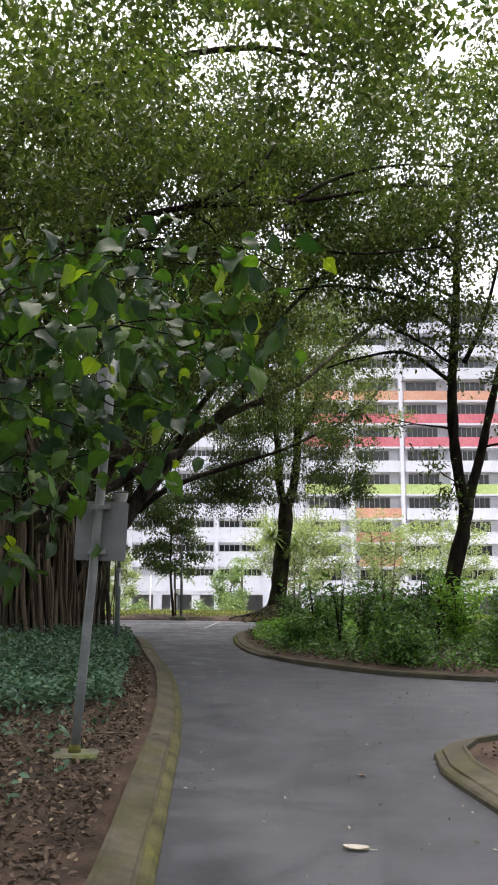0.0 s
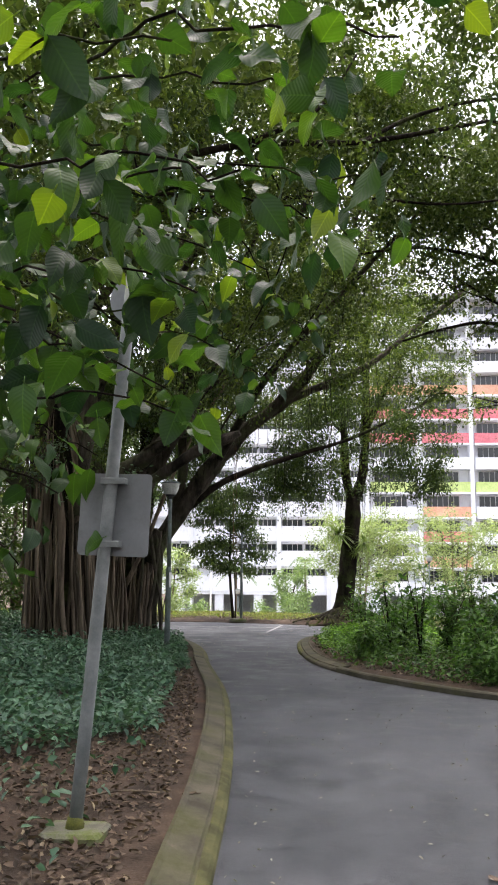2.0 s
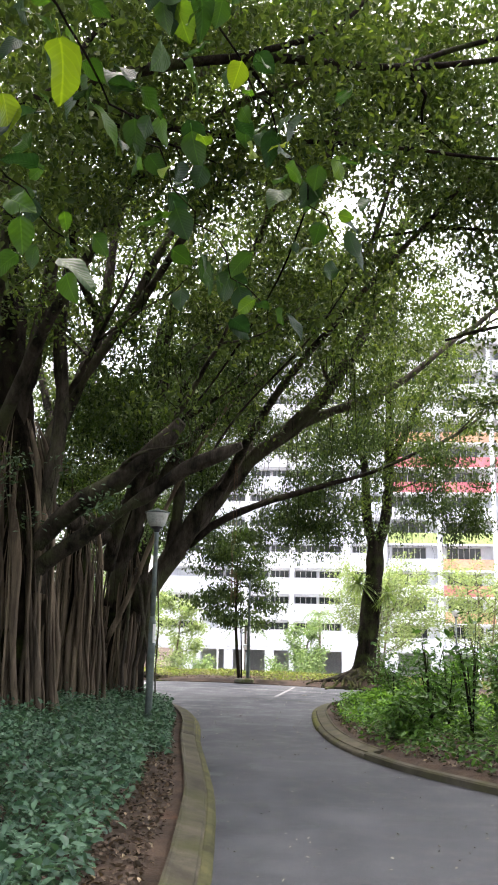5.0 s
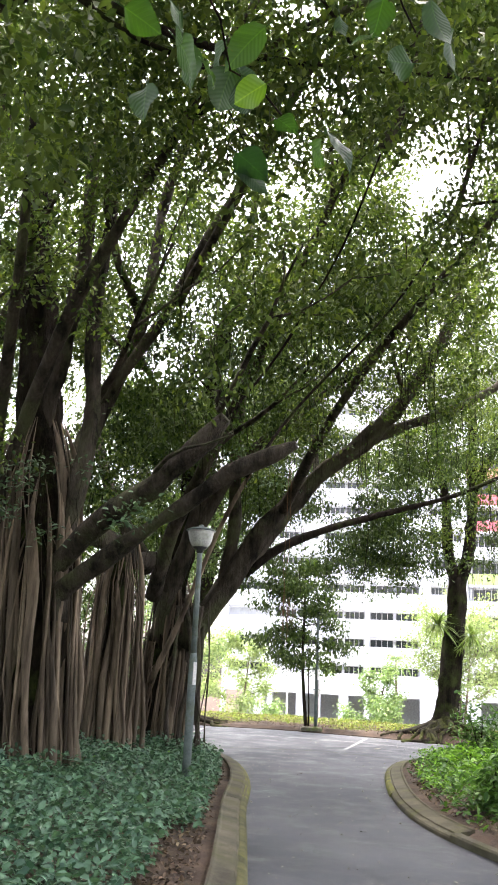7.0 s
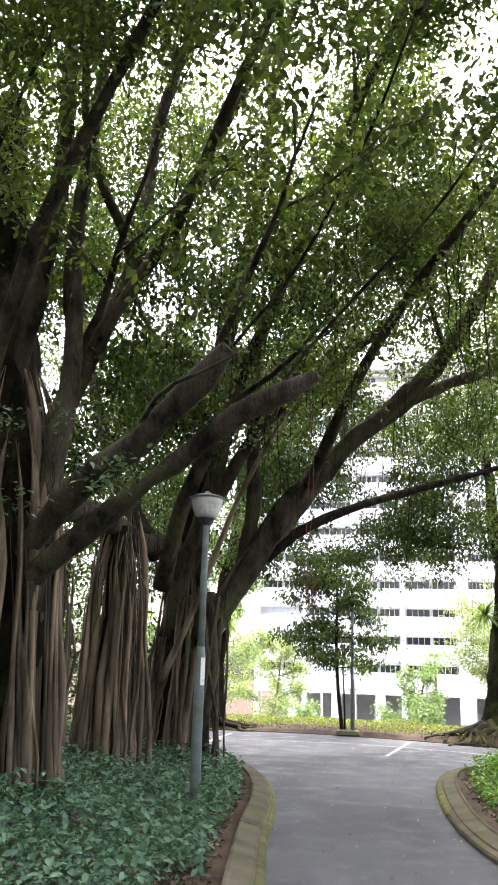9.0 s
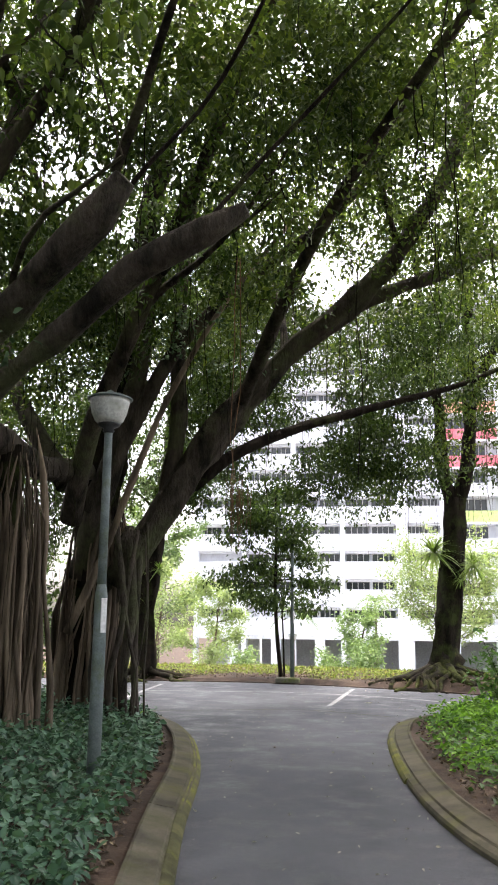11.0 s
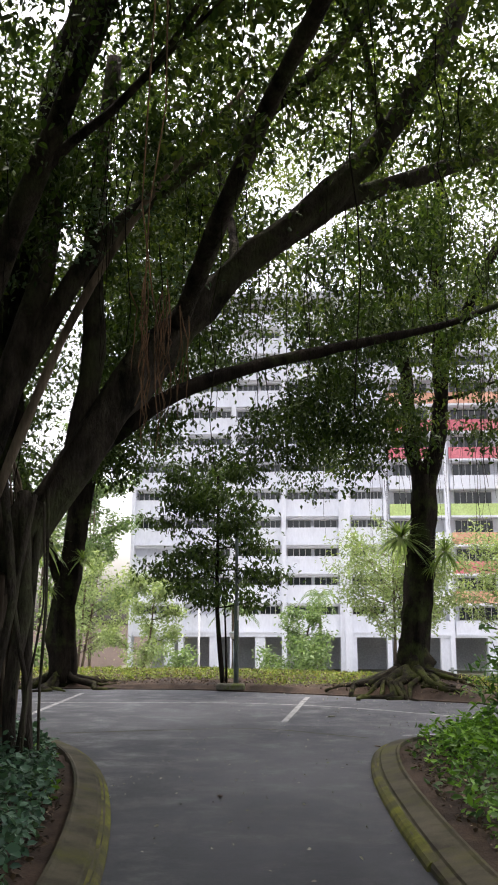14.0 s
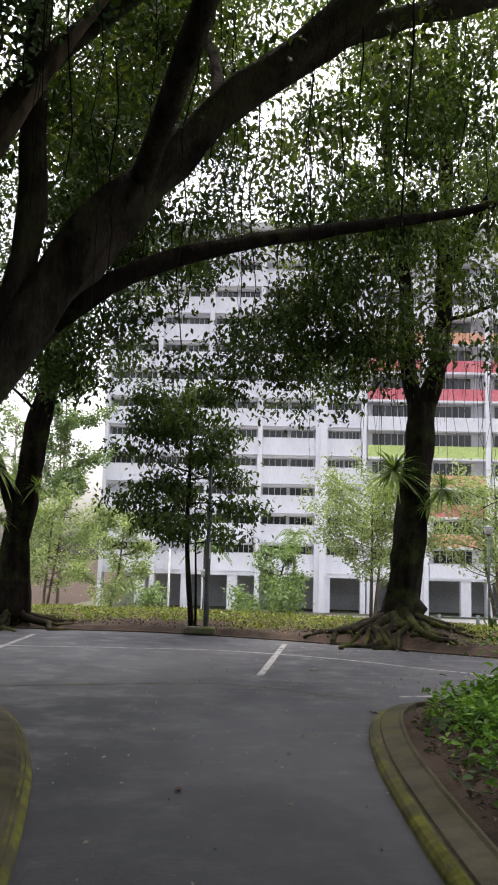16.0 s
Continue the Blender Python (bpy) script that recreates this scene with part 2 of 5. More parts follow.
CARPAINT = surface("silver_car_paint", (0.5, 0.51, 0.53), (0.6, 0.61, 0.63), 3, 200, 0.3, 0.02, 0.001, None, 1, (0.5, 0.6), None, 0.4)
RUBBER = surface("black_rubber", (0.015, 0.015, 0.016), (0.03, 0.03, 0.03), 8, 80, 0.85, 0.2, 0.002)


# ---------- helpers of shape ----------
class Build:
    """Vertices and faces gathered into one mesh."""

    def __init__(self):
        self.v, self.f = [], []

    def add(self, verts, faces):
        k = len(self.v)
        self.v += [tuple(p) for p in verts]
        self.f += [tuple(k + i for i in q) for q in faces]
        return self

    def box(self, x0, y0, z0, x1, y1, z1, b=0.0):
        """A box, with its upright edges and its top rim chamfered by b."""
        if b <= 0:
            c = [(x0, y0), (x1, y0), (x1, y1), (x0, y1)]
            ring = [(*p, z0) for p in c] + [(*p, z1) for p in c]
            return self.add(ring, [(3, 2, 1, 0), (4, 5, 6, 7)] + [(i, (i + 1) % 4, 4 + (i + 1) % 4, 4 + i) for i in range(4)])
        def c8(d):
            a, e, f, g = x0 + d, y0 + d, x1 - d, y1 - d
            return [(a + b, e), (f - b, e), (f, e + b), (f, g - b), (f - b, g), (a + b, g), (a, g - b), (a, e + b)]
        vs = [(*p, z0) for p in c8(0)] + [(*p, z1 - b) for p in c8(0)] + [(*p, z1) for p in c8(b)]
        fs = [tuple(range(7, -1, -1)), tuple(range(16, 24))]
        fs += [(8 * r + i, 8 * r + (i + 1) % 8, 8 * r + 8 + (i + 1) % 8, 8 * r + 8 + i) for r in (0, 1) for i in range(8)]
        return self.add(vs, fs)

    def tube(self, pts, radii, sides=8, rough=0.0, flute=0, cap=True):
        """A tube along points, uneven by rough, with a number of flutes."""
        P = [Vector(p) for p in pts]
        k0, up = len(self.v), Vector((0.31, 0.87, 0.38))
        for i, p in enumerate(P):
            d = (P[min(i + 1, len(P) - 1)] - P[max(i - 1, 0)]).normalized()
            a = up - d * up.dot(d)
            a = a.normalized() if a.length > 0.05 else d.orthogonal().normalized()
            up, c = a, d.cross(a)
            for s in range(sides):
                w = 2 * math.pi * s / sides
                r = radii[i]
                if flute:
                    r *= 1 + 0.14 * math.sin(flute * w + 0.7 * i) + 0.06 * math.sin((flute * 2 + 1) * w)
                if rough:
                    s0 = p + (a * math.cos(w) + c * math.sin(w)) * radii[i]
                    r *= 1 + rough * noise.noise(s0 * (0.66 / max(radii[i], 0.03) ** 0.5)) + 0.7 * rough * noise.noise(s0 * (2.2 / max(radii[i], 0.03) ** 0.5))
                self.v.append(tuple(p + (a * math.cos(w) + c * math.sin(w)) * r))
        n = len(P)
        for i in range(n - 1):
            for s in range(sides):
                e = (s + 1) % sides
                self.f.append((k0 + i * sides + s, k0 + i * sides + e, k0 + (i + 1) * sides + e, k0 + (i + 1) * sides + s))
        if cap:
            self.f.append(tuple(k0 + s for s in range(sides - 1, -1, -1)))
            self.f.append(tuple(k0 + (n - 1) * sides + s for s in range(sides)))
        return self

    def lathe(self, cx, cy, profile, sides=16):
        k0 = len(self.v)
        for r, z in profile:
            self.v += [(cx + r * math.cos(2 * math.pi * s / sides), cy + r * math.sin(2 * math.pi * s / sides), z) for s in range(sides)]
        for i in range(len(profile) - 1):
            for s in range(sides):
                e = (s + 1) % sides
                self.f.append((k0 + i * sides + s, k0 + i * sides + e, k0 + (i + 1) * sides + e, k0 + (i + 1) * sides + s))
        self.f.append(tuple(k0 + s for s in range(sides - 1, -1, -1)))
        self.f.append(tuple(k0 + (len(profile) - 1) * sides + s for s in range(sides)))
        return self

    def mesh(self, name, material, smooth=True):
        me = bpy.data.meshes.new(name)
        me.from_pydata(self.v, [], self.f)
        me.materials.append(material)
        me.polygons.foreach_set("use_smooth", [smooth] * len(me.polygons))
        me.update()
        return me


def part(name, build, material, parent=None, label="", smooth=True):
    ob = new(name, build.mesh(name, material, smooth) if isinstance(build, Build) else build)
    if parent:
        ob.parent = parent
    return tagged(ob, label, "", "", "stuff" if name in ("twig_growth", "hanging_fringe", "foliage", "twig_growth", "root_beard") else "")


def thing(name, label, category, at=(0, 0, 0), group="", kind=""):
    ob = new(name)
    ob.location = at
    return tagged(ob, label, category, group, kind)


def spline(pts, step=0.3):
    """A smooth curve through points, in 2D or 3D."""
    P = [np.array(p, float) for p in pts]
    P = [2 * P[0] - P[1]] + P + [2 * P[-1] - P[-2]]
    out = []
    for i in range(1, len(P) - 2):
        n = max(1, int(np.linalg.norm(P[i + 1] - P[i]) / step))
        for k in range(n):
            u = k / n
            out.append(0.5 * (2 * P[i] + (P[i + 1] - P[i - 1]) * u + (2 * P[i - 1] - 5 * P[i] + 4 * P[i + 1] - P[i + 2]) * u * u + (3 * P[i] - P[i - 1] - 3 * P[i + 1] + P[i + 2]) * u ** 3))
    return out + [P[-2]]


RNG = np.random.default_rng(7)


def leaf_mesh(name, where, length, material, width=0.5, droop=0.5, fold=0.25):
    """One mesh of many leaves: each a folded blade of six corners, hung from the places given."""
    n = len(where)
    where = np.asarray(where, float)
    az = RNG.uniform(0, 2 * math.pi, n)
    el = RNG.normal(-droop, 0.45, n)
    D = np.stack([np.cos(az) * np.cos(el), np.sin(az) * np.cos(el), np.sin(el)], 1)
    U = np.array([0, 0, 1.0]) + RNG.normal(0, 0.45, (n, 3))
    S = np.cross(D, U)
    S /= np.linalg.norm(S, axis=1)[:, None] + 1e-6
    N = np.cross(S, D)
    L = (length * RNG.uniform(0.65, 1.25, n))[:, None]
    W = L * width * 0.5
    base, tip = where, where + D * L - N * L * 0.12
    q1, q2 = where + D * L * 0.35, where + D * L * 0.7
    V = np.stack([base, q1 + S * W + N * W * fold, q2 + S * W * 0.75 + N * W * fold * 0.6, tip, q2 - S * W * 0.75 + N * W * fold * 0.6, q1 - S * W + N * W * fold], 1).reshape(-1, 3)
    me = bpy.data.meshes.new(name)
    me.vertices.add(6 * n)
    me.vertices.foreach_set("co", V.ravel().astype(np.float32))
    quads = np.array([[0, 1, 2, 3], [0, 3, 4, 5]])
    idx = (np.arange(n)[:, None, None] * 6 + quads[None]).reshape(-1)
    me.loops.add(8 * n)
    me.loops.foreach_set("vertex_index", idx.astype(np.int32))
    me.polygons.add(2 * n)
    me.polygons.foreach_set("loop_start", np.arange(0, 8 * n, 4, dtype=np.int32))
    me.materials.append(material)
    me.update(calc_edges=True)
    me.validate()
    return me


def clumps(centres, per, spread, flat=0.6):
    c = np.repeat(np.asarray(centres, float), per, axis=0)
    return c + RNG.normal(0, 1, c.shape) * np.array([spread, spread, spread * flat])


def crown_points(ellipsoids, density, gap=0.0, scale=0.32, clear=None):
    """Places of leaf clumps inside ellipsoids (cx, cy, cz, rx, ry, rz), thinned to leave gaps."""
    out = []
    for cx, cy, cz, rx, ry, rz in ellipsoids:
        n = int(4.19 * rx * ry * rz * density)
        p = RNG.normal(0, 1, (n, 3))
        p *= (RNG.uniform(0, 1, n) ** 0.4 / np.linalg.norm(p, axis=1))[:, None]
        p = p * (rx, ry, rz) + (cx, cy, cz)
        for q in p:
            if noise.noise(Vector(q) * scale) + 0.5 * noise.noise(Vector(q) * scale * 2.7) > gap and not (clear and clear(*q)):
                out.append(q)
    return np.array(out) if out else np.zeros((0, 3))


def grow(build, tips, start, way, length, radius, depth, seed, spread=0.75, lift=0.15):
    """A branch that wanders, tapers and forks; its outer points are gathered in tips."""
    r = random.Random(seed)
    p, d = Vector(start), Vector(way).normalized()
    n = max(3, int(length / 0.45))
    pts, rad = [p.copy()], [radius]
    kids = []
    for i in range(n):
        d = (d + Vector((r.gauss(0, 0.13), r.gauss(0, 0.13), r.gauss(lift * 0.2, 0.1)))).normalized()
        p = p + d * (length / n)
        pts.append(p.copy())
        rad.append(max(radius * (1 - 0.75 * (i + 1) / n), 0.006))
        if depth > 0 and i >= n // 4 and r.random() < (0.75 if depth > 1 else 0.6):
            kids.append((p.copy(), d.copy(), rad[-1]))
        if depth <= 1:
            tips.append(tuple(p))
    build.tube(pts, rad, 7 if radius > 0.06 else 4, 0.12 if radius > 0.05 else 0, cap=False)
    for k, (q, e, rr) in enumerate(kids):
        side = Vector((r.gauss(0, 1), r.gauss(0, 1), r.gauss(lift, 0.6))).normalized()
        grow(build, tips, q, (e + side * spread).normalized(), length * r.uniform(0.4, 0.65), rr * 0.7, depth - 1, seed * 31 + k * 7 + 1, spread, lift)


# ---------- plan ----------
LEFT = [(-0.4, -8), (-0.42, 0), (-0.5, 4.0), (-0.62, 6.96), (-0.74, 9.43), (-0.96, 12.04), (-1.28, 14.8), (-1.65, 17), (-2.08, 19.4), (-2.42, 21.7), (-2.83, 23.6), (-3.28, 25.1), (-3.85, 26.4), (-4.6, 27.5), (-5.6, 28.4), (-8, 29.5), (-14, 30.3), (-60, 31)]
BED = [(26, 12.8), (12, 13.0), (8, 13.25), (5.6, 13.6), (4.1, 14.0), (3.1, 14.5), (2.2, 15.2), (1.3, 16.45), (0.66, 17.6), (0.12, 19.1), (-0.18, 20.6), (-0.33, 22.2), (-0.42, 24.3), (-0.40, 25.6), (-0.28, 26.7), (-0.02, 27.4), (0.35, 27.75), (1.1, 28.1), (3, 28.5), (6, 28.0), (12, 26), (26, 21)]
ISLAND = [(2.1, -8), (2.0, 3.5), (1.8, 5.6), (1.66, 6.8), (1.6, 7.5), (1.68, 8.15), (1.95, 8.65), (2.5, 9.05), (3.6, 9.35), (7, 9.6), (26, 9.7)]
FAR = [(-60, 38.5), (-20, 36.6), (-7.3, 36.0), (-4.2, 36.0), (-2.7, 35.65), (-0.8, 34.9), (0.6, 34.1), (2.2, 33.2), (6, 31.1), (14, 28.6), (40, 17)]
CURVE = {k: np.array(spline(v, 0.35)) for k, v in (("left", LEFT), ("bed", BED), ("island", ISLAND), ("far", FAR))}
POLY = {
    "left": np.vstack([CURVE["left"], [(-60, -8)]]),
    "bed": CURVE["bed"],
    "island": np.vstack([CURVE["island"], [(26, -8)]]),
    "far": np.vstack([CURVE["far"], [(700, -200), (700, 900), (-700, 900), (-700, 38.5)]]),
}


def inside(poly, x, y):
    px, py = poly[:, 0], poly[:, 1]
    qx, qy = np.roll(px, -1), np.roll(py, -1)
    hit = ((py > y) != (qy > y)) & (x < (qx - px) * (y - py) / (qy - py + 1e-12) + px)
    return np.count_nonzero(hit) % 2 == 1


def edge_distance(curve, x, y):
    a, b = curve[:-1], curve[1:]
    d = b - a
    u = np.clip(((x - a[:, 0]) * d[:, 0] + (y - a[:, 1]) * d[:, 1]) / (np.sum(d * d, 1) + 1e-9), 0, 1)
    return float(np.min(np.hypot(a[:, 0] + u * d[:, 0] - x, a[:, 1] + u * d[:, 1] - y)))


def place(x, y):
    """The bed that a point lies in, and its distance from the bed's edge."""
    for k in ("left", "bed", "island", "far"):
        if inside(POLY[k], x, y):
            return k, edge_distance(CURVE[k], x, y)
    return "", 0.0


def places(X, Y):
    """place() for many points at once: the bed's name and the distance, as arrays."""
    names, dist = np.full(len(X), "", dtype=object), np.zeros(len(X))
    for k in ("left", "bed", "island", "far"):
        p = POLY[k]
        q = np.roll(p, -1, axis=0)
        c, C = np.zeros(len(X), int), CURVE[k]
        for (px, py), (qx, qy) in zip(p, q):
            c += ((py > Y) != (qy > Y)) & (X < (qx - px) * (Y - py) / (qy - py + 1e-12) + px)
        m = (c % 2 == 1) & (names == "")
        best = np.full(m.sum(), 1e9)
        x, y = X[m], Y[m]
        for a, e in zip(C[:-1], C[1:]):
            d = e - a
            u = np.clip(((x - a[0]) * d[0] + (y - a[1]) * d[1]) / (d @ d + 1e-9), 0, 1)
            best = np.minimum(best, np.hypot(a[0] + u * d[0] - x, a[1] + u * d[1] - y))
        names[m], dist[m] = k, best
    return names, dist


def scatter(n, x0, x1, y0, y1):
    """Random points of a stretch of the plan with their bed and distance from its edge."""
    X, Y = RNG.uniform(x0, x1, n), RNG.uniform(y0, y1, n)
    return zip(X, Y, *places(X, Y))


def height(x, y, k=None, d=0.0):
    if k is None:
        k, d = place(x, y)
    if not k or d < 0.15:
        return -0.06
    bumps = 0.05 * noise.noise(Vector((x * 0.6, y * 0.6, 0))) + 0.02 * noise.noise(Vector((x * 2.3, y * 2.3, 4)))
    if k == "far":
        rise = 0.08 + min(d, 4) * 0.05
        fall = 1 / (1 + math.exp(-(d - 9.0) / 1.3))
        mound = 0.28 * math.exp(-((x - 1.25) ** 2 + (y - 35.4) ** 2) / 1.6) if d > 0.3 else 0.0
        return rise * (1 - fall) - 3.3 * fall + bumps + mound
    rise = {"left": 0.09 + 0.05 * min(max(d - 0.5, 0), 4), "bed": 0.08 + 0.04 * min(d, 4), "island": 0.08}[k]
    return rise + bumps * min(1, d)


# ---------- ground, road, kerbs ----------
xs = sorted(set([-700, -300, -140, -80, -50, -35, -25, -19] + list(np.arange(-15, 15.01, 0.22)) + [18, 22, 27, 35, 50, 80, 140, 300, 700]))
ys = sorted(set([-200, -80, -40, -20, -12, -8] + list(np.arange(-5, 52.01, 0.24)) + [54, 58, 64, 72, 84, 100, 130, 200, 350, 800]))
g = Build()
gx, gy = [c.ravel() for c in np.meshgrid(xs, ys)]
g.v = [(x, y, height(x, y, k, d)) for x, y, k, d in zip(gx, gy, *places(gx, gy))]
w = len(xs)
g.f = [(j * w + i, j * w + i + 1, (j + 1) * w + i + 1, (j + 1) * w + i) for j in range(len(ys) - 1) for i in range(w - 1)]
tagged(part("ground", g, SOIL), "bare reddish soil and leaf litter under the trees", "ground", "", "structure")

r = Build()
far = CURVE["far"]
near = [(p[0], -8.0) for p in far]
r.add([(*p, 0.0) for p in near] + [(p[0], p[1] + 0.03, 0.0) for p in far], [(i, i + 1, len(far) + i + 1, len(far) + i) for i in range(len(far) - 1)])
tagged(part("road", r, ASPHALT, smooth=False), "dark grey asphalt path and car park lane, damp-stained", "road", "", "structure")


def kerb(name, curve, profile, material, label):
    """A kerb swept along a bed's edge; the profile is (offset into the bed, height)."""
    b, n, m = Build(), len(curve), len(profile)
    for i, p in enumerate(curve):
        d = curve[min(i + 1, n - 1)] - curve[max(i - 1, 0)]
        d = d / (np.linalg.norm(d) + 1e-9)
        s = np.array((-d[1], d[0]))
        for k, (o, z) in enumerate(profile):
            wob = 0.006 * noise.noise(Vector((p[0] * 3, p[1] * 3, k * 1.7)))
            q = p + s * (o + wob)
            b.v.append((q[0], q[1], z + (wob if 0 < k < m - 1 else 0)))
    b.f = [(i * m + k, (i + 1) * m + k, (i + 1) * m + k + 1, i * m + k + 1) for i in range(n - 1) for k in range(m - 1)]
    b.f += [tuple(range(m)), tuple((n - 1) * m + k for k in range(m - 1, -1, -1))]
    return tagged(part(name, b, material, smooth=False), label, "kerb", "kerbs", "structure")


WIDE = [(0.0, -0.05), (0.0, 0.035), (0.016, 0.055), (0.075, 0.07), (0.085, 0.088), (0.245, 0.115), (0.265, 0.13), (0.29, 0.125), (0.3, -0.05)]
MOSSY = [(-0.03, -0.02), (-0.02, 0.028), (0.004, 0.052), (0.05, 0.068), (0.08, 0.062), (0.085, -0.02)]
SLIM = [(0.0, -0.05), (0.0, 0.07), (0.02, 0.09), (0.11, 0.095), (0.13, 0.08), (0.13, -0.05)]
cl = CURVE["left"]
kerb("kerb_left", cl[(cl[:, 1] > -6) & (cl[:, 1] < 19.8)], WIDE, KERB, "wide worn concrete kerb, stained with green moss")
kerb("kerb_left", cl[(cl[:, 1] > 19.4) & (cl[:, 0] > -14)], [(o + 0.002, z + 0.003) for o, z in WIDE], KERBMOSS, "wide concrete kerb, thickly grown with moss")
kerb("kerb_left_moss", cl[(cl[:, 1] > 3) & (cl[:, 1] < 20.2)], MOSSY, MOSSOLIVE, "thin olive moss lip along the wide kerb")
kerb("kerb_left_moss", cl[(cl[:, 1] > 20) & (cl[:, 0] > -6.2)], MOSSY, MOSS, "yellow-green moss lip at the kerb's bend")
cb = CURVE["bed"]
wide_bed = cb[(cb[:, 1] > 18.3) & (cb[:, 0] < 2.2)]
kerb("kerb_bed", wide_bed, [(-o, z) for o, z in WIDE][::-1], KERBMOSS, "wide curved concrete kerb round the shrub bed, mossy")
kerb("kerb_bed_moss", wide_bed[wide_bed[:, 1] > 21.5], [(-o, z) for o, z in MOSSY][::-1], MOSS, "yellow-green moss lip at the kerb's tip")
kerb("kerb_bed_slim", cb[(cb[:, 1] < 18.5) & (cb[:, 0] < 20)], [(-o, z) for o, z in SLIM][::-1], KERB, "slim dark concrete edging of the shrub bed")
kerb("kerb_bed_north", cb[(cb[:, 1] > 22) & (cb[:, 0] >= 2.1)], [(-o, z) for o, z in SLIM][::-1], KERB, "slim concrete edging beside the car park lane")
ci = CURVE["island"]
kerb("kerb_island", ci[(ci[:, 1] > -6) & (ci[:, 0] < 20)], [(-o, z) for o, z in WIDE][::-1], KERB, "wide concrete kerb at the turning, mossy")
cf = CURVE["far"]
kerb("kerb_far", cf[(cf[:, 0] > -30) & (cf[:, 0] < 20)], [(o, z * 0.3) for o, z in SLIM], SOIL, "low earth-covered edging of the grass bank")


def stripe(pts, width, label):
    b, c = Build(), np.array(spline(pts, 0.5))
    n = len(c)
    for i, p in enumerate(c):
        d = c[min(i + 1, n - 1)] - c[max(i - 1, 0)]
        s = np.array((-d[1], d[0])) / (np.linalg.norm(d) + 1e-9)
        b.v += [(*(p - s * width / 2), 0.004), (*(p + s * width / 2), 0.004)]
    b.f = [(2 * i, 2 * i + 2, 2 * i + 3, 2 * i + 1) for i in range(n - 1)]
    return tagged(part("road_marking", b, PAINT, smooth=False), label, "road marking", "car park lines", "structure")


stripe([(-14, 32.9), (-9, 32.75), (-6, 32.65), (-4, 32.85), (-2.2, 32.9), (-0.3, 32.2), (1.6, 30.85), (5, 28.9 + 0.6)], 0.09, "long thin worn white line on the asphalt")
stripe([(-1.5, 29.9), (-1.16, 34.4)], 0.1, "short white bay line across the asphalt")
stripe([(-5.8, 30.4), (-6.05, 34.8)], 0.1, "short white bay line across the asphalt")
stripe([(0.2, 28.42), (1.3, 28.75), (3, 28.9)], 0.1, "worn white line beside the kerb")
seam = stripe([(-4.6, 28.2), (-3.3, 28.65), (-1.9, 29.0), (-0.9, 28.5), (-0.3, 28.1)], 0.05, "thin mossy joint between path and lane")
seam.data.materials[0] = MOSSOLIVE

# ---------- leaf litter and ground cover ----------
pts, petals = [], []
for x, y, k, d in scatter(40000, -5, -0.6, 2.5, 27):
    if k == "left" and d > 0.4 and RNG.random() < (1.0 if y < 11 or d < 1.3 else 0.15):
        pts.append((x, y, height(x, y, k, d) + 0.015))
for x, y, k, d in scatter(22000, -0.5, 6, 13.5, 28.5):
    if k == "bed" and 0.4 < d < 2.6:
        pts.append((x, y, height(x, y, k, d) + 0.015))
for x, y, k, d in scatter(26000, -12, 5, 33, 43):
    if k == "far" and d > 0.1 and RNG.random() < math.exp(-d / 2.6):
        pts.append((x, y, height(x, y, k, d) + 0.07))
for x, y, k, d in scatter(7000, 1.8, 9, -4, 9.6):
    if k == "island" and d > 0.4:
        pts.append((x, y, height(x, y, k, d) + 0.015))
litter = new("leaf_litter", leaf_mesh("leaf_litter", pts, 0.058, LITTER, 0.55, 0.0, 0.35))
tagged(litter, "brown dead leaves scattered on bare soil", "leaf litter", "", "stuff")
pts = []
for x, y, k, d in scatter(2200, -6, 6, 2.5, 36):
    if not k and -3.5 < x - 0.02 * y < 5:
        pts.append((x, y, 0.012))
fallen = new("fallen_leaf_scatter", leaf_mesh("fallen_leaf_scatter", pts, 0.034, PETAL, 0.5, 0.05, 0.3))
tagged(fallen, "small pale fallen leaves scattered over asphalt", "fallen leaves", "", "stuff")

pts = []
for x, y, k, d in scatter(190000, -13, -1.0, 5.0, 30.0):
    if k != "left" or d < (0.75 if y < 17 else 0.46):
        continue
    if x < -10.8 + 2.6 * noise.noise(Vector((x, y, 6)) * 0.4) or y < 6.2 + 2.0 * noise.noise(Vector((x, y, 8)) * 0.5) - 0.12 * (x + 6):
        continue
    if RNG.random() > 1.15 - max(0, d - 6) * 0.11 + 0.6 * noise.noise(Vector((x, y, 9)) * 0.35):
        continue
    lim = 0.95 + 0.7 * noise.noise(Vector((x, y, 0)) * 0.9) - 0.06 * max(0, y - 12) + max(0, 10.6 - y) * 0.6 + 0.5 * noise.noise(Vector((x, y, 5)) * 0.5)
    if d < lim and RNG.random() > (0.05 if y < 11.5 else 0.18 if y < 17 else 0.45):
        continue
    pts.append((x, y, height(x, y, k, d) + 0.05 + abs(RNG.normal(0, 0.1)) + 0.12 * max(0, noise.noise(Vector((x, y, 3)) * 1.2)) + 0.10 * min(2.0, max(0, d - 1.5))))
ivy = new("ground_cover", leaf_mesh("ground_cover", pts, 0.08, IVY, 0.62, 0.15, 0.2))
tagged(ivy, "blue-green creeping ground cover leaves over soil", "ground cover", "", "stuff")

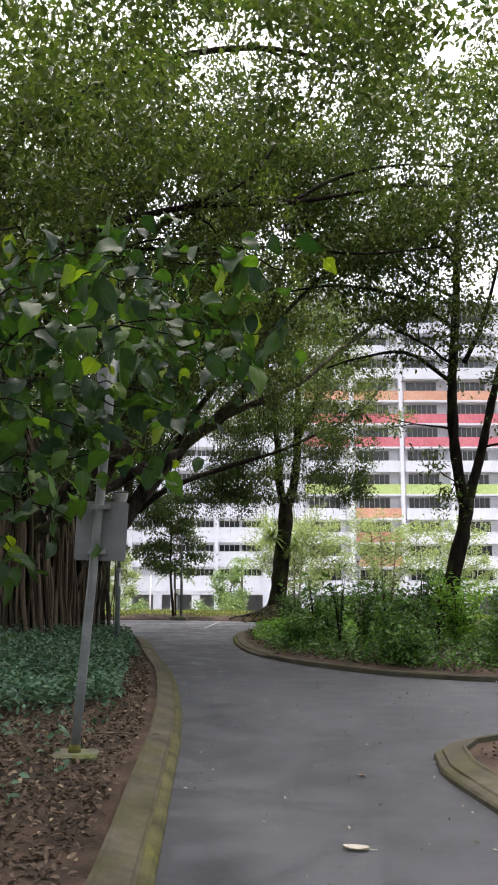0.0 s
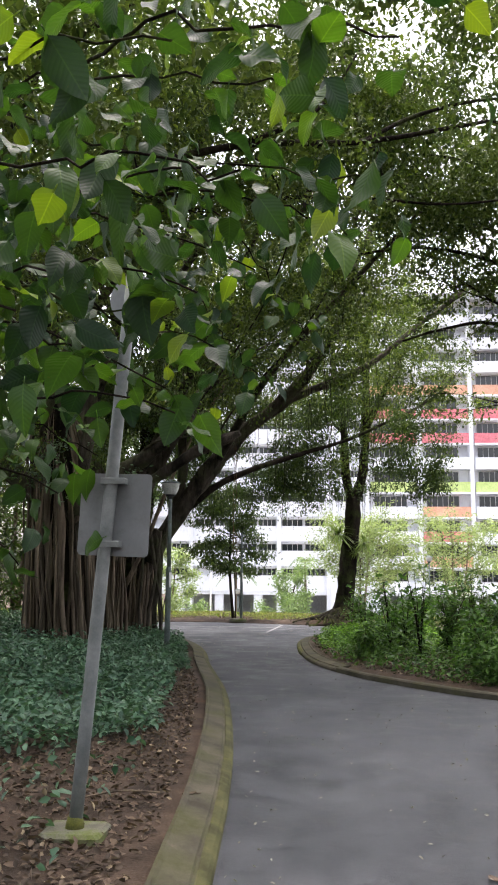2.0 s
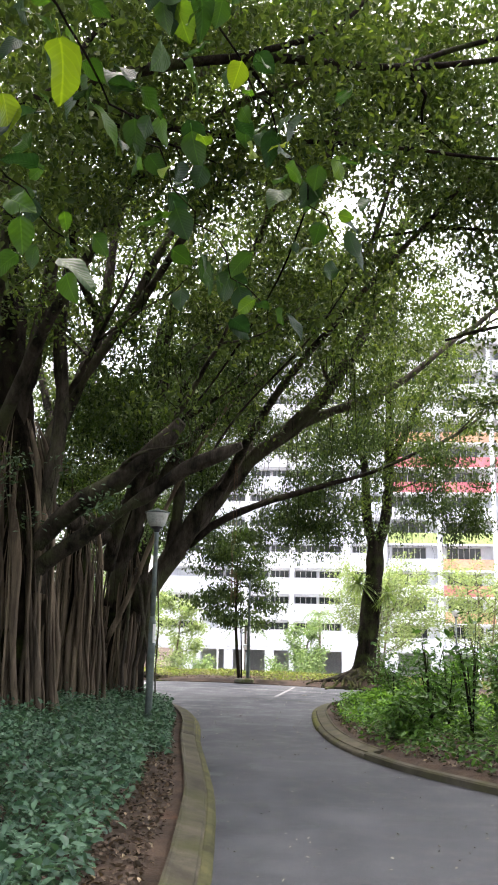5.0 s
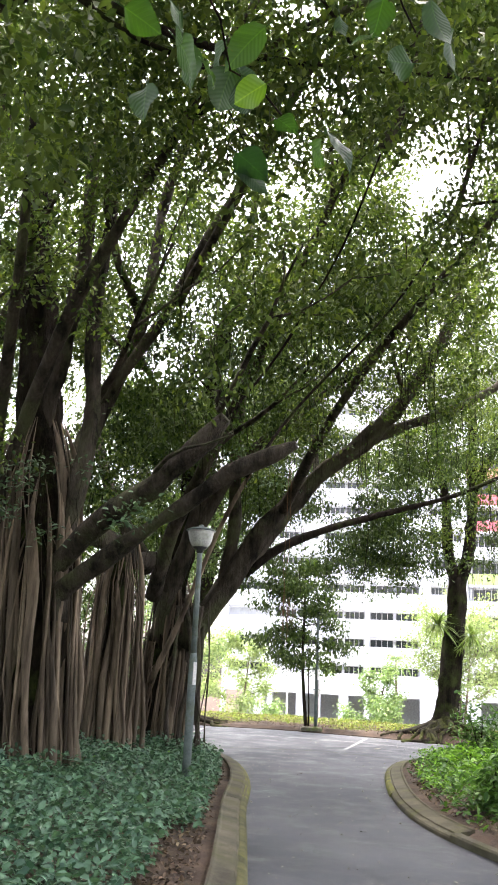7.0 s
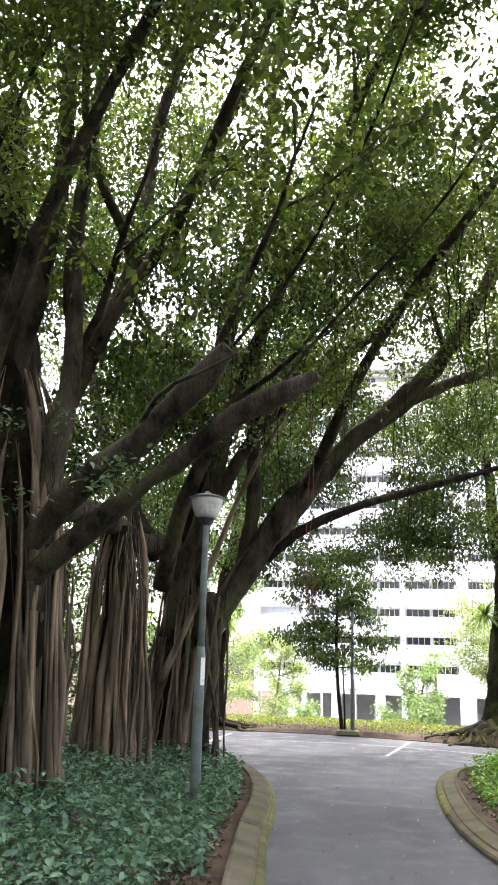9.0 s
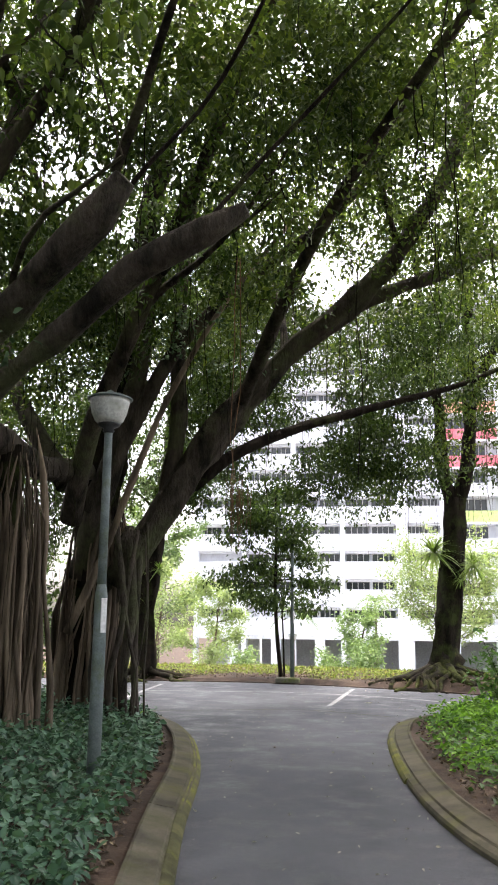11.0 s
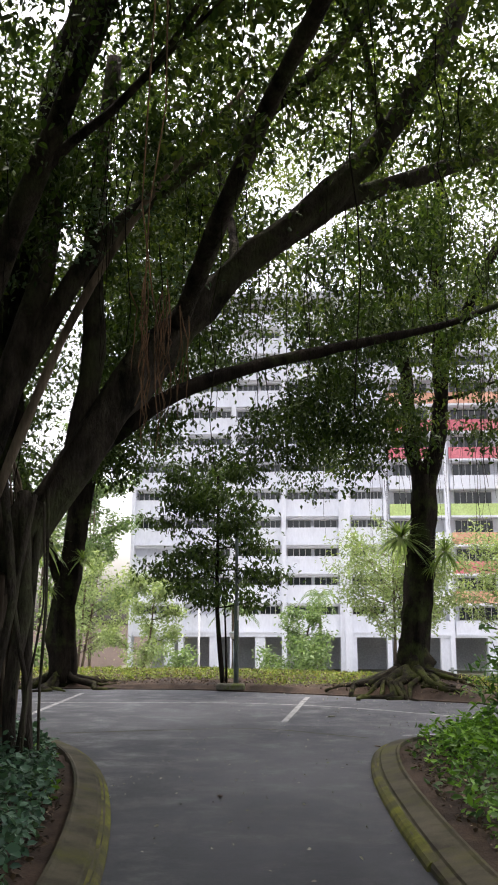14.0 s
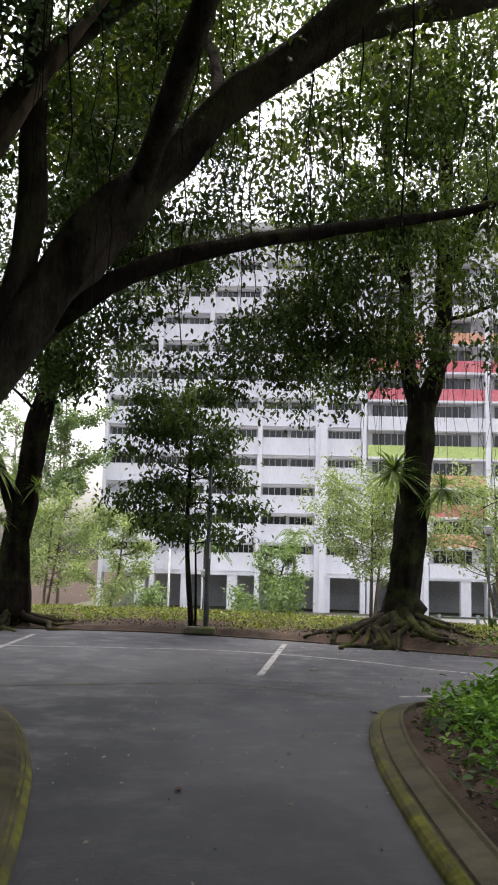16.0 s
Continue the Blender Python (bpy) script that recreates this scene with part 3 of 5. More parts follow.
pts = []
for x, y, k, d in scatter(68000, -14, 10, 31, 46):
    if k == "far" and 0.3 < d < 8.5:
        if d < 1.5 and noise.noise(Vector((x, y, 0)) * 0.8) + d * 0.5 < 0.3:
            continue
        pts.append((x, y, height(x, y, k, d) + 0.02))
turf = new("grass", leaf_mesh("grass", pts, 0.105, GRASS, 0.3, -0.35, 0.2))
tagged(turf, "yellow-green rough grass on the low bank", "grass", "", "stuff")


# ---------- the banyan ----------
def limb(name, pts, r0, r1, parent, material=BARK, sides=12, rough=0.22, label="", flute=0, stub=False):
    c = spline(pts, 0.3)
    n = len(c)
    rad = [r0 + (r1 - r0) * i / (n - 1) for i in range(n)]
    if stub:
        rad[-3:] = [r1 * 1.15, r1 * 1.1, r1 * 0.6]
    return part(name, Build().tube(c, rad, sides, rough, flute), material, parent, label)


def root_bundle(parent, cx, cy, rx, ry, top, count, seed, tilt=0.0, sizes=(0.01, 0.014, 0.018, 0.024, 0.032, 0.042, 0.055)):
    """Prop roots that run down round a trunk, wavering, merging and leaning."""
    q = random.Random(seed)
    for k in range(count):
        a, u = q.uniform(0, 2 * math.pi), q.uniform(0.75, 1.12)
        zt = top * q.choice([0.55, 0.75, 0.9, 1.0, 1.1])
        pts = []
        for t, s in ((0, 1.08), (0.2, 1.0), (0.42, 0.96), (0.65, 0.95), (0.85, 0.84), (1.0, 0.45)):
            z = zt * t
            x = cx + rx * u * s * math.cos(a) + tilt * z + q.gauss(0, 0.028)
            y = cy + ry * u * s * math.sin(a) + q.gauss(0, 0.028)
            pts.append((x, y, z if t else height(x, y) - 0.1))
            a += q.gauss(0, 0.08)
        r = q.choice(sizes)
        c = spline(pts, 0.3)
        n = len(c)
        part("prop_root", Build().tube(c, [r * (1 + 0.35 * math.sin(7.0 * i / n + k)) * (1.25 - 0.4 * i / n) * min(1.0, 0.15 + (n - 1 - i) * 0.35) for i in range(n)], 6, 0.3), ROOT, parent)


def hanging(build, x, y, z, length, q, r=0.006, sway=0.03):
    n = 5
    pts = [(x + q.gauss(0, sway), y + q.gauss(0, sway), z - length * i / n) for i in range(n + 1)]
    build.tube(pts, [r * (1 - 0.4 * i / n) for i in range(n + 1)], 4, cap=False)


banyan = thing("banyan_tree", "huge old banyan with fluted trunks, prop roots and spreading limbs", "tree", (0, 0, 0))
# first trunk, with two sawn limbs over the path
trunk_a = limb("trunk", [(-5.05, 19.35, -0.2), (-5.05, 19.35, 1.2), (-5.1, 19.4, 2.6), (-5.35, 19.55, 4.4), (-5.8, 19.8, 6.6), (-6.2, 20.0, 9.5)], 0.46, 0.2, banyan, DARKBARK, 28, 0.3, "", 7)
root_bundle(trunk_a, -5.05, 19.35, 0.62, 0.6, 4.6, 130, 3, -0.05)
limb("trunk", [(-5.6, 19.7, -0.2), (-5.5, 19.6, 1.8), (-5.55, 19.6, 3.6), (-5.35, 19.5, 5.2), (-5.0, 19.4, 7.4), (-4.9, 19.2, 9.6)], 0.2, 0.09, banyan, BARK, 16, 0.3, "", 5)
limb("trunk", [(-4.75, 19.2, 2.2), (-4.75, 19.3, 3.6), (-4.6, 19.4, 5.0), (-4.75, 19.5, 7.0), (-4.5, 19.4, 9.4)], 0.15, 0.07, banyan, BARK, 14, 0.3, "", 5)
limb("limb", [(-5.2, 19.4, 2.5), (-4.8, 19.2, 2.95), (-4.1, 18.8, 3.5), (-3.06, 18.3, 4.05), (-2.3, 18.0, 4.7)], 0.18, 0.125, banyan, sides=18, rough=0.42, stub=True)
limb("branch", [(-2.9, 18.25, 4.1), (-2.2, 18.3, 5.0), (-1.7, 18.5, 5.8), (-0.9, 17.9, 6.9), (-0.4, 17.9, 8.3)], 0.02, 0.014, banyan, DARKBARK, 6)
limb("limb", [(-5.1, 19.4, 2.1), (-4.66, 19.15, 2.65), (-3.7, 18.7, 3.2), (-2.9, 18.3, 3.6), (-2.2, 18.0, 3.98), (-1.38, 17.8, 4.3)], 0.135, 0.09, banyan, sides=18, rough=0.42, stub=True)
limb("branch", [(-2.0, 18.0, 3.95), (-1.5, 18.6, 5.0), (-0.3, 18.7, 6.4), (0.5, 19.5, 8.0)], 0.02, 0.014, banyan, DARKBARK, 6)
limb("limb", [(-5.3, 19.6, 3.6), (-4.8, 20.2, 5.4), (-4.4, 20.7, 7.2), (-4.3, 21.0, 9.4)], 0.17, 0.08, banyan)
limb("limb", [(-4.8, 20.2, 5.6), (-3.9, 20.2, 7.0), (-3.2, 20.1, 8.4), (-2.4, 20.2, 10.0)], 0.10, 0.05, banyan)
limb("limb", [(-5.4, 19.5, 3.0), (-6.6, 18.6, 4.4), (-7.6, 17.4, 5.6), (-8.8, 16, 6.6)], 0.2, 0.1, banyan)
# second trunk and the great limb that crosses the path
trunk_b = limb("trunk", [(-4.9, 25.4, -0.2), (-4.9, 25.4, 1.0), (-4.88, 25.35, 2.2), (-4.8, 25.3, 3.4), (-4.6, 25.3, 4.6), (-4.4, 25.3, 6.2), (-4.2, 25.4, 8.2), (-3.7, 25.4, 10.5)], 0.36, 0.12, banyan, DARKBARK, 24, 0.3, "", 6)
root_bundle(trunk_b, -4.92, 25.35, 0.5, 0.46, 3.4, 75, 5, 0.05)
trunk_c = limb("trunk", [(-4.7, 25.4, -0.2), (-4.65, 25.35, 1.2), (-4.5, 25.25, 2.0), (-4.1, 25.15, 2.9)], 0.12, 0.24, banyan, BARK, 20, 0.3, "", 5)
root_bundle(trunk_c, -4.68, 25.3, 0.24, 0.3, 2.4, 26, 8, 0.08)
# bundle of roots hung from the limb that joins both trunks
limb("limb", [(-5.2, 19.8, 3.2), (-5.3, 21.2, 3.75), (-5.15, 22.2, 3.75), (-5.05, 23.4, 3.6), (-4.85, 24.8, 3.8)], 0.22, 0.16, banyan)
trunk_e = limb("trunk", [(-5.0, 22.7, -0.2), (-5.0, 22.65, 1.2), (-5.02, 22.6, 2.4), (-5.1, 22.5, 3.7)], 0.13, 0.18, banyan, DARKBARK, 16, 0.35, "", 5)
root_bundle(trunk_e, -5.0, 22.6, 0.46, 0.42, 3.6, 95, 15)
root_bundle(banyan, -5.75, 21.6, 0.5, 0.5, 3.6, 24, 19)
root_bundle(banyan, -5.7, 24.2, 0.45, 0.5, 3.4, 22, 23)
limb("limb", [(-3.75, 25.2, 3.2), (-3.55, 25.2, 4.6), (-3.6, 25.2, 6.2), (-3.4, 25.1, 8.4)], 0.15, 0.09, banyan)
limb("limb", [(-5.0, 25.2, 2.2), (-4.75, 25.0, 3.2), (-4.35, 24.9, 4.4), (-4.1, 24.9, 5.6), (-3.9, 24.8, 7.4)], 0.2, 0.11, banyan)
limb("great_limb", [(-4.45, 25.2, 2.1), (-4.1, 25.2, 2.7), (-3.45, 25.2, 3.65), (-2.7, 25.2, 4.7), (-1.9, 25.25, 5.6), (-0.95, 25.3, 6.4), (-0.1, 25.4, 7.35), (0.8, 25.6, 8.95), (1.2, 25.9, 10.6)], 0.25, 0.09, banyan, BARK, 22, 0.34, "", 4)
limb("limb", [(-1.1, 25.3, 6.3), (-0.3, 25.6, 6.75), (0.7, 25.9, 7.2), (1.8, 26.4, 7.9), (3.2, 27, 9.2)], 0.13, 0.06, banyan)
limb("limb", [(-3.3, 25.2, 3.6), (-2.6, 25.5, 4.2), (-1.6, 26.2, 4.75), (-0.4, 27.0, 5.25), (1.0, 27.8, 5.8), (2.4, 28.3, 6.5)], 0.10, 0.04, banyan, DARKBARK)
limb("limb", [(-4.9, 24.9, 3.2), (-4.5, 24.9, 3.9), (-3.5, 24.9, 5.75), (-2.3, 25.0, 6.9), (-1.0, 25.1, 8.0), (0, 25.3, 9.4)], 0.14, 0.06, banyan)
limb("limb", [(-5.0, 24.6, 3.0), (-4.5, 23.9, 4.2), (-3.6, 23.0, 5.6), (-2.7, 22.2, 7.0), (-1.8, 21.6, 8.8)], 0.15, 0.06, banyan)
limb("limb", [(-5.2, 24.9, 3.6), (-6.3, 25.4, 5.2), (-7.2, 26.2, 7.2), (-8, 27, 9.5)], 0.17, 0.07, banyan)
limb("prop_limb", [(-4.85, 24.3, 1.4), (-4.3, 24.2, 2.6), (-3.75, 24.1, 4.0), (-3.3, 24.1, 5.0), (-2.6, 24.3, 6.3), (-1.7, 24.6, 7.6)], 0.065, 0.03, banyan, ROOT, 8)
for st, r0 in (([(-5.9, 19.5, 4.2), (-4.6, 18.2, 6.2), (-3.0, 17.2, 8.2), (-1.4, 16.4, 10.4)], 0.12), ([(-6.1, 19.5, 4.4), (-5.2, 17.8, 6.8), (-4.8, 16.8, 9.4)], 0.11), ([(-2.6, 25.2, 4.8), (-1.2, 22.6, 6.4), (0.4, 20.4, 7.6), (2.2, 18.6, 9.0)], 0.11), ([(-3.0, 17.2, 8.2), (-1.6, 16.4, 8.8), (0.2, 15.8, 9.0)], 0.06), ([(-3.6, 20.0, 7.2), (-2.2, 18.0, 8.0), (-0.6, 16.4, 9.6)], 0.08)):
    limb("limb", st, r0, 0.035, banyan, sides=9)
# rooted columns at the path's edge
q = random.Random(11)
for x, y, r in ((-4.1, 24.75, 0.07), (-4.25, 24.5, 0.05), (-3.95, 24.9, 0.045), (-4.0, 24.55, 0.03), (-4.4, 24.3, 0.04), (-3.8, 24.7, 0.015), (-3.9, 24.45, 0.012)):
    pts = spline([(x, y, height(x, y) - 0.1), (x + q.gauss(0, 0.05), y + q.gauss(0, 0.05), 0.9), (x + q.gauss(0, 0.06), y, 1.7), (x - 0.1 + q.gauss(0, 0.06), y + 0.3, 2.7 + q.random() * 0.5)], 0.3)
    part("column_root", Build().tube(pts, [r * q.uniform(0.85, 1.2) for _ in pts], 8, 0.2), BARK, banyan)
BEARD = (-1.47, 18.15, 2.5)
# the beard of rusty rootlets under the great limb
b = Build()
for _ in range(26):
    hanging(b, BEARD[0] + q.gauss(0, 0.035), BEARD[1] + q.gauss(0, 0.035), BEARD[2] + q.gauss(0, 0.05), q.uniform(0.2, 0.42), q, 0.0022, 0.007)
for _ in range(2):
    hanging(b, BEARD[0] + q.gauss(0, 0.03), BEARD[1] + q.gauss(0, 0.03), 4.1, 1.65, q, 0.004, 0.012)
part("root_beard", b, surface("rusty_rootlets", (0.05, 0.03, 0.016), (0.16, 0.09, 0.045), 8, 60, 0.9, 0.2, 0.002), banyan, "tuft of rusty brown rootlets")

twigs, tips = Build(), []
for k, (s, d, L, r0) in enumerate([
    ((-0.4, 17.9, 8.3), (0.4, -0.2, 1), 3.5, 0.08), ((0.5, 19.5, 8.0), (0.6, 0, 1), 3.0, 0.05), ((-4.3, 21, 9.4), (0.2, -0.4, 1), 3.5, 0.1), ((-2.4, 20.2, 10), (0.5, -0.3, 0.8), 3.0, 0.07),
    ((-6.7, 20.1, 9.5), (-0.2, -0.6, 1), 4, 0.14), ((-8.8, 16, 6.6), (-0.6, -0.8, 0.8), 4, 0.12), ((-3.7, 25.4, 10.5), (0.4, -0.4, 1), 3.5, 0.12), ((1.2, 25.9, 10.6), (0.5, -0.4, 0.8), 3.5, 0.1),
    ((3.2, 27, 9.2), (1, 0.1, 0.7), 3.5, 0.08), ((2.4, 28.3, 6.5), (1, 0.2, 0.5), 3.0, 0.05), ((0, 25.3, 9.4), (0.6, -0.3, 1), 3.0, 0.07), ((-1.8, 21.6, 8.8), (0.7, -0.6, 0.8), 3.5, 0.08),
    ((-8, 27, 9.5), (-0.5, 0.2, 1), 4, 0.09), ((-2.4, 18.05, 4.8), (0.4, -1, 0.7), 2.6, 0.05), ((-4.4, 20.7, 7.2), (-0.2, -1, 0.8), 4, 0.09), ((-3.6, 23, 5.6), (1, -0.4, 0.7), 3, 0.06),
    ((-1.9, 25.25, 5.7), (-0.2, 0.9, 0.9), 3, 0.07), ((-0.1, 25.4, 7.4), (-0.3, -0.8, 0.8), 3.0, 0.06), ((-5.0, 20.3, 5.4), (0.9, -0.9, 0.7), 3.5, 0.07), ((-6.1, 19.7, 4.4), (0.2, -1, 0.8), 3.5, 0.09),
    ((-4.4, 25.3, 6.2), (-0.6, -0.6, 0.9), 3.5, 0.09), ((-3.4, 18.6, 4.0), (0.3, -1, 0.35), 2.4, 0.04), ((-6.5, 19.9, 6.6), (0.8, -0.7, 0.8), 4, 0.1), ((-5.5, 19.3, 3.0), (-0.2, -1, 0.25), 2.0, 0.05)]):
    grow(twigs, tips, s, d, L, r0, 2, 100 + k)
part("twig_growth", twigs, BARK, banyan, "thin wandering branches and twigs")


def open_air(x, y, z):
    """The clear space under the canopy along the path."""
    if y < 13 and z < 4.6 + 0.1 * max(0, 9 - y):
        return True
    if -7.0 < x < -3.6 and 14.5 < y < 20.2 and z < 7.2:
        return True
    low = 4.9 + 0.035 * (y - 18) + 0.9 * noise.noise(Vector((x * 0.5, y * 0.5, 1)))
    if x < -3.5:
        low -= 0.5 * min(2.5, -3.5 - x)
    if y > 24:
        low += 0.5
    return z < low


crown = crown_points([(-3.6, 19.5, 8.2, 5.2, 5.5, 3.6), (-2.2, 25.3, 9.0, 5.5, 4.0, 3.4), (-8.5, 23, 7.5, 4, 7, 5), (-8.2, 16, 6.5, 2.6, 3.5, 2.8), (0.5, 21.5, 10.5, 4.0, 5, 2.3), (-2.5, 14.5, 9.0, 4.5, 3.5, 2.6), (-3.8, 25.6, 7.0, 1.9, 1.3, 1.6), (-3.6, 29.5, 8.0, 3.0, 2.2, 2.2), (-0.5, 20, 12.2, 8, 8, 1.6), (-3.0, 30.6, 8.6, 3.6, 2.0, 2.2), (1.2, 31.0, 9.2, 3.8, 2.2, 2.6), (-0.5, 29.5, 11.0, 5.0, 2.6, 1.8), (-5.6, 29.0, 8.6, 2.6, 2.2, 2.4)], 4.3, 0.08, 0.42, open_air)
sprays = np.vstack([crown, np.array(tips)[::2]])
where = clumps(sprays, 66, 0.19, 0.65)
# about a fifth of the leaves take a paler colour, as if back-lit
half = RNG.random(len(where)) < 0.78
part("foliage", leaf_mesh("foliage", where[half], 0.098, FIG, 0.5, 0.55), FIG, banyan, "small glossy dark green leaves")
part("foliage", leaf_mesh("foliage", where[~half], 0.095, FIGPALE, 0.5, 0.55), FIGPALE, banyan, "leaves in a paler green that stands in for back light")
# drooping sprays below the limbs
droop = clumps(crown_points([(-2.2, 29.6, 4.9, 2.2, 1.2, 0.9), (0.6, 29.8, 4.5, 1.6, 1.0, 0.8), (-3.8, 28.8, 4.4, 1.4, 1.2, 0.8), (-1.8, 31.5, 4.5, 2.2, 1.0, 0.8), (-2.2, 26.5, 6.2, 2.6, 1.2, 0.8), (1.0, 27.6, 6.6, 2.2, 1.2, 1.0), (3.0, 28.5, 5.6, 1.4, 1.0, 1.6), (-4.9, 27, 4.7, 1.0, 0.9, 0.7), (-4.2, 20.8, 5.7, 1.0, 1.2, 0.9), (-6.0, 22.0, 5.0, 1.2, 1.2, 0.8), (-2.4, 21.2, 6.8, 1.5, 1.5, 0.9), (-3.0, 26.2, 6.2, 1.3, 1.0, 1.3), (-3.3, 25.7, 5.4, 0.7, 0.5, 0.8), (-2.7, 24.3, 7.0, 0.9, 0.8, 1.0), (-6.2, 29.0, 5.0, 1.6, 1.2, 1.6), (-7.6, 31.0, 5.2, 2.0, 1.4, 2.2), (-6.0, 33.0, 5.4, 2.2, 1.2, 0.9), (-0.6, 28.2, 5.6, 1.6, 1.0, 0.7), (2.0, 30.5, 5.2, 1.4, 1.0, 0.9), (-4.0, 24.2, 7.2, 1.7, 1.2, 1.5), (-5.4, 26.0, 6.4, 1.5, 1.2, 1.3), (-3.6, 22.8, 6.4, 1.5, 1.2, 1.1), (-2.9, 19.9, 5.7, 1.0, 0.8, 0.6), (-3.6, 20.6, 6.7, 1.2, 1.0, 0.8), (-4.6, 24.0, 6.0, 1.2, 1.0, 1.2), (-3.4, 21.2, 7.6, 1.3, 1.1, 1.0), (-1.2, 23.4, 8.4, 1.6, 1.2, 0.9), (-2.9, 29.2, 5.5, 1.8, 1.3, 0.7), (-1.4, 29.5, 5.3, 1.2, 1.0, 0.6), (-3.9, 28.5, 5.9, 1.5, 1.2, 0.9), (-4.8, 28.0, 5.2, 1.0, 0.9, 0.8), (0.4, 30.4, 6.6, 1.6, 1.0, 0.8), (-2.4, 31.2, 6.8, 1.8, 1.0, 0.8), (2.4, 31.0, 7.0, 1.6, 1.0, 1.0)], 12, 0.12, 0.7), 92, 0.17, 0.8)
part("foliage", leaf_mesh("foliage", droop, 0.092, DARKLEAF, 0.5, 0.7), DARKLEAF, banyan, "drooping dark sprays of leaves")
# low leafy shoots on the trunk
shoots = clumps(crown_points([(-4.9, 18.2, 3.7, 0.8, 0.4, 0.35), (-5.3, 18.3, 4.1, 0.6, 0.4, 0.3), (-4.2, 18.3, 3.6, 1.2, 0.6, 0.5), (-3.6, 24.3, 5.4, 1.5, 1.0, 0.6), (-3.9, 18.1, 3.9, 0.6, 0.3, 0.3)], 16, 0.0, 0.9), 34, 0.14)
part("foliage", leaf_mesh("foliage", shoots, 0.085, SHOOT, 0.5, 0.2), SHOOT, banyan, "low blue-green leafy shoots")

hang = Build()
q = random.Random(5)
for _ in range(270):
    u = q.random()
    if u < 0.35:
        x, y, z = q.uniform(-2.8, 2.2), q.uniform(25.0, 28.5), q.uniform(5.2, 8.5)
    elif u < 0.7:
        x, y, z = q.uniform(-4, 1.0), q.uniform(17, 24), q.uniform(5.2, 8.5)
    else:
        x, y, z = q.uniform(-6.5, -3.9), q.uniform(18.7, 25.5), q.uniform(2.6, 4.6)
    hanging(hang, x, y, z, min(q.choice([0.5, 0.8, 1.2, 1.8, 2.4]), z - 2.3 if x > -3.8 else z - 0.3 - q.random()), q, q.choice([0.004, 0.005, 0.007]) if x > -3.8 else q.choice([0.004, 0.006]))
part("hanging_fringe", hang, DARKBARK, banyan, "thin hanging aerial roots")


# ---------- the other trees ----------
def rosette(name, parent, at, size, count, seed, label):
    """A bird's-nest fern: long straps that arch out of one heart."""
    q, b = random.Random(seed), Build()
    for _ in range(count):
        a, e, L = q.uniform(0, 2 * math.pi), q.uniform(-0.5, 1.2), size * q.uniform(0.6, 1.1)
        d = Vector((math.cos(a) * math.cos(e), math.sin(a) * math.cos(e), math.sin(e)))
        s = Vector((-math.sin(a), math.cos(a), 0))
        k0 = len(b.v)
        for i in range(6):
            t = i / 5
            p = Vector(at) + d * L * t + Vector((0, 0, -0.45 * L * t * t))
            wd = 0.016 * size / 0.6 * math.sin(math.pi * min(0.97, 0.12 + 0.86 * t))
            b.v += [tuple(p - s * wd), tuple(p + s * wd)]
        b.f += [(k0 + 2 * i, k0 + 2 * i + 1, k0 + 2 * i + 3, k0 + 2 * i + 2) for i in range(5)]
    return part(name, b, FERN, parent, label)


def roots_on_ground(parent, cx, cy, z, count, reach, seed, toward=None, spread=math.pi, at=(0, 0)):
    q = random.Random(seed)
    for k in range(count):
        a = (toward if toward is not None else 0) + spread * (2 * (k + q.random() * 0.6) / count - 1)
        L = reach * q.uniform(0.55, 1.1)
        pts = [(cx + 0.15 * math.cos(a), cy + 0.15 * math.sin(a), z + 0.34)]
        for i in range(1, 6):
            t = i / 5
            w = a + q.gauss(0, 0.16)
            x, y = cx + L * t * math.cos(w), cy + L * t * math.sin(w)
            pts.append((x, y, max(height(x + at[0], y + at[1]), 0.0) + 0.06 * (1 - t) + (0.16 * (1 - t) ** 2.5)))
        c = spline(pts, 0.2)
        r0 = q.uniform(0.05, 0.13)
        part("surface_root", Build().tube(c, [r0 * (1 - 0.8 * i / len(c)) + 0.012 for i in range(len(c))], 7, 0.3), MOSSROOT, parent)


# tree with ferns on the bank
fern_tree = thing("rain_tree", "tall dark-trunked tree with bird's-nest ferns on a rooted mound", "tree", (-0.2, -1.0, 0))
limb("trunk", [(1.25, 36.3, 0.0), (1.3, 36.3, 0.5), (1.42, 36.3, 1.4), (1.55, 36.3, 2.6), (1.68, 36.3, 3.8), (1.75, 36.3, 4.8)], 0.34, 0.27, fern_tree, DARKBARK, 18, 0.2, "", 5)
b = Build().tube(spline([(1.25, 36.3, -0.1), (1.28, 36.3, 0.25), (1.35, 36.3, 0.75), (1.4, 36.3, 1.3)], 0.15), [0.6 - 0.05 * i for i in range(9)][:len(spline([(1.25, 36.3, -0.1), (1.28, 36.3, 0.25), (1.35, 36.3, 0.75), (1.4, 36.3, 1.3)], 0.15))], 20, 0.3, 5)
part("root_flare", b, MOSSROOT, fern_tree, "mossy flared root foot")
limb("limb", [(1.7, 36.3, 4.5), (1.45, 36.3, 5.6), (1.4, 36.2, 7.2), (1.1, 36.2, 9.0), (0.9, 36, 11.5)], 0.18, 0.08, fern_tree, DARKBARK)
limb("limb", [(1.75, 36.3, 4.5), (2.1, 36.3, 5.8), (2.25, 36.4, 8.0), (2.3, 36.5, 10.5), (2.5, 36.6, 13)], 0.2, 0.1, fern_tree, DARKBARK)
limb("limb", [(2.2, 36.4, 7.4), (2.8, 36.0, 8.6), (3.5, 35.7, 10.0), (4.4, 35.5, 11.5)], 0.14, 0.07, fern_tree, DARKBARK)
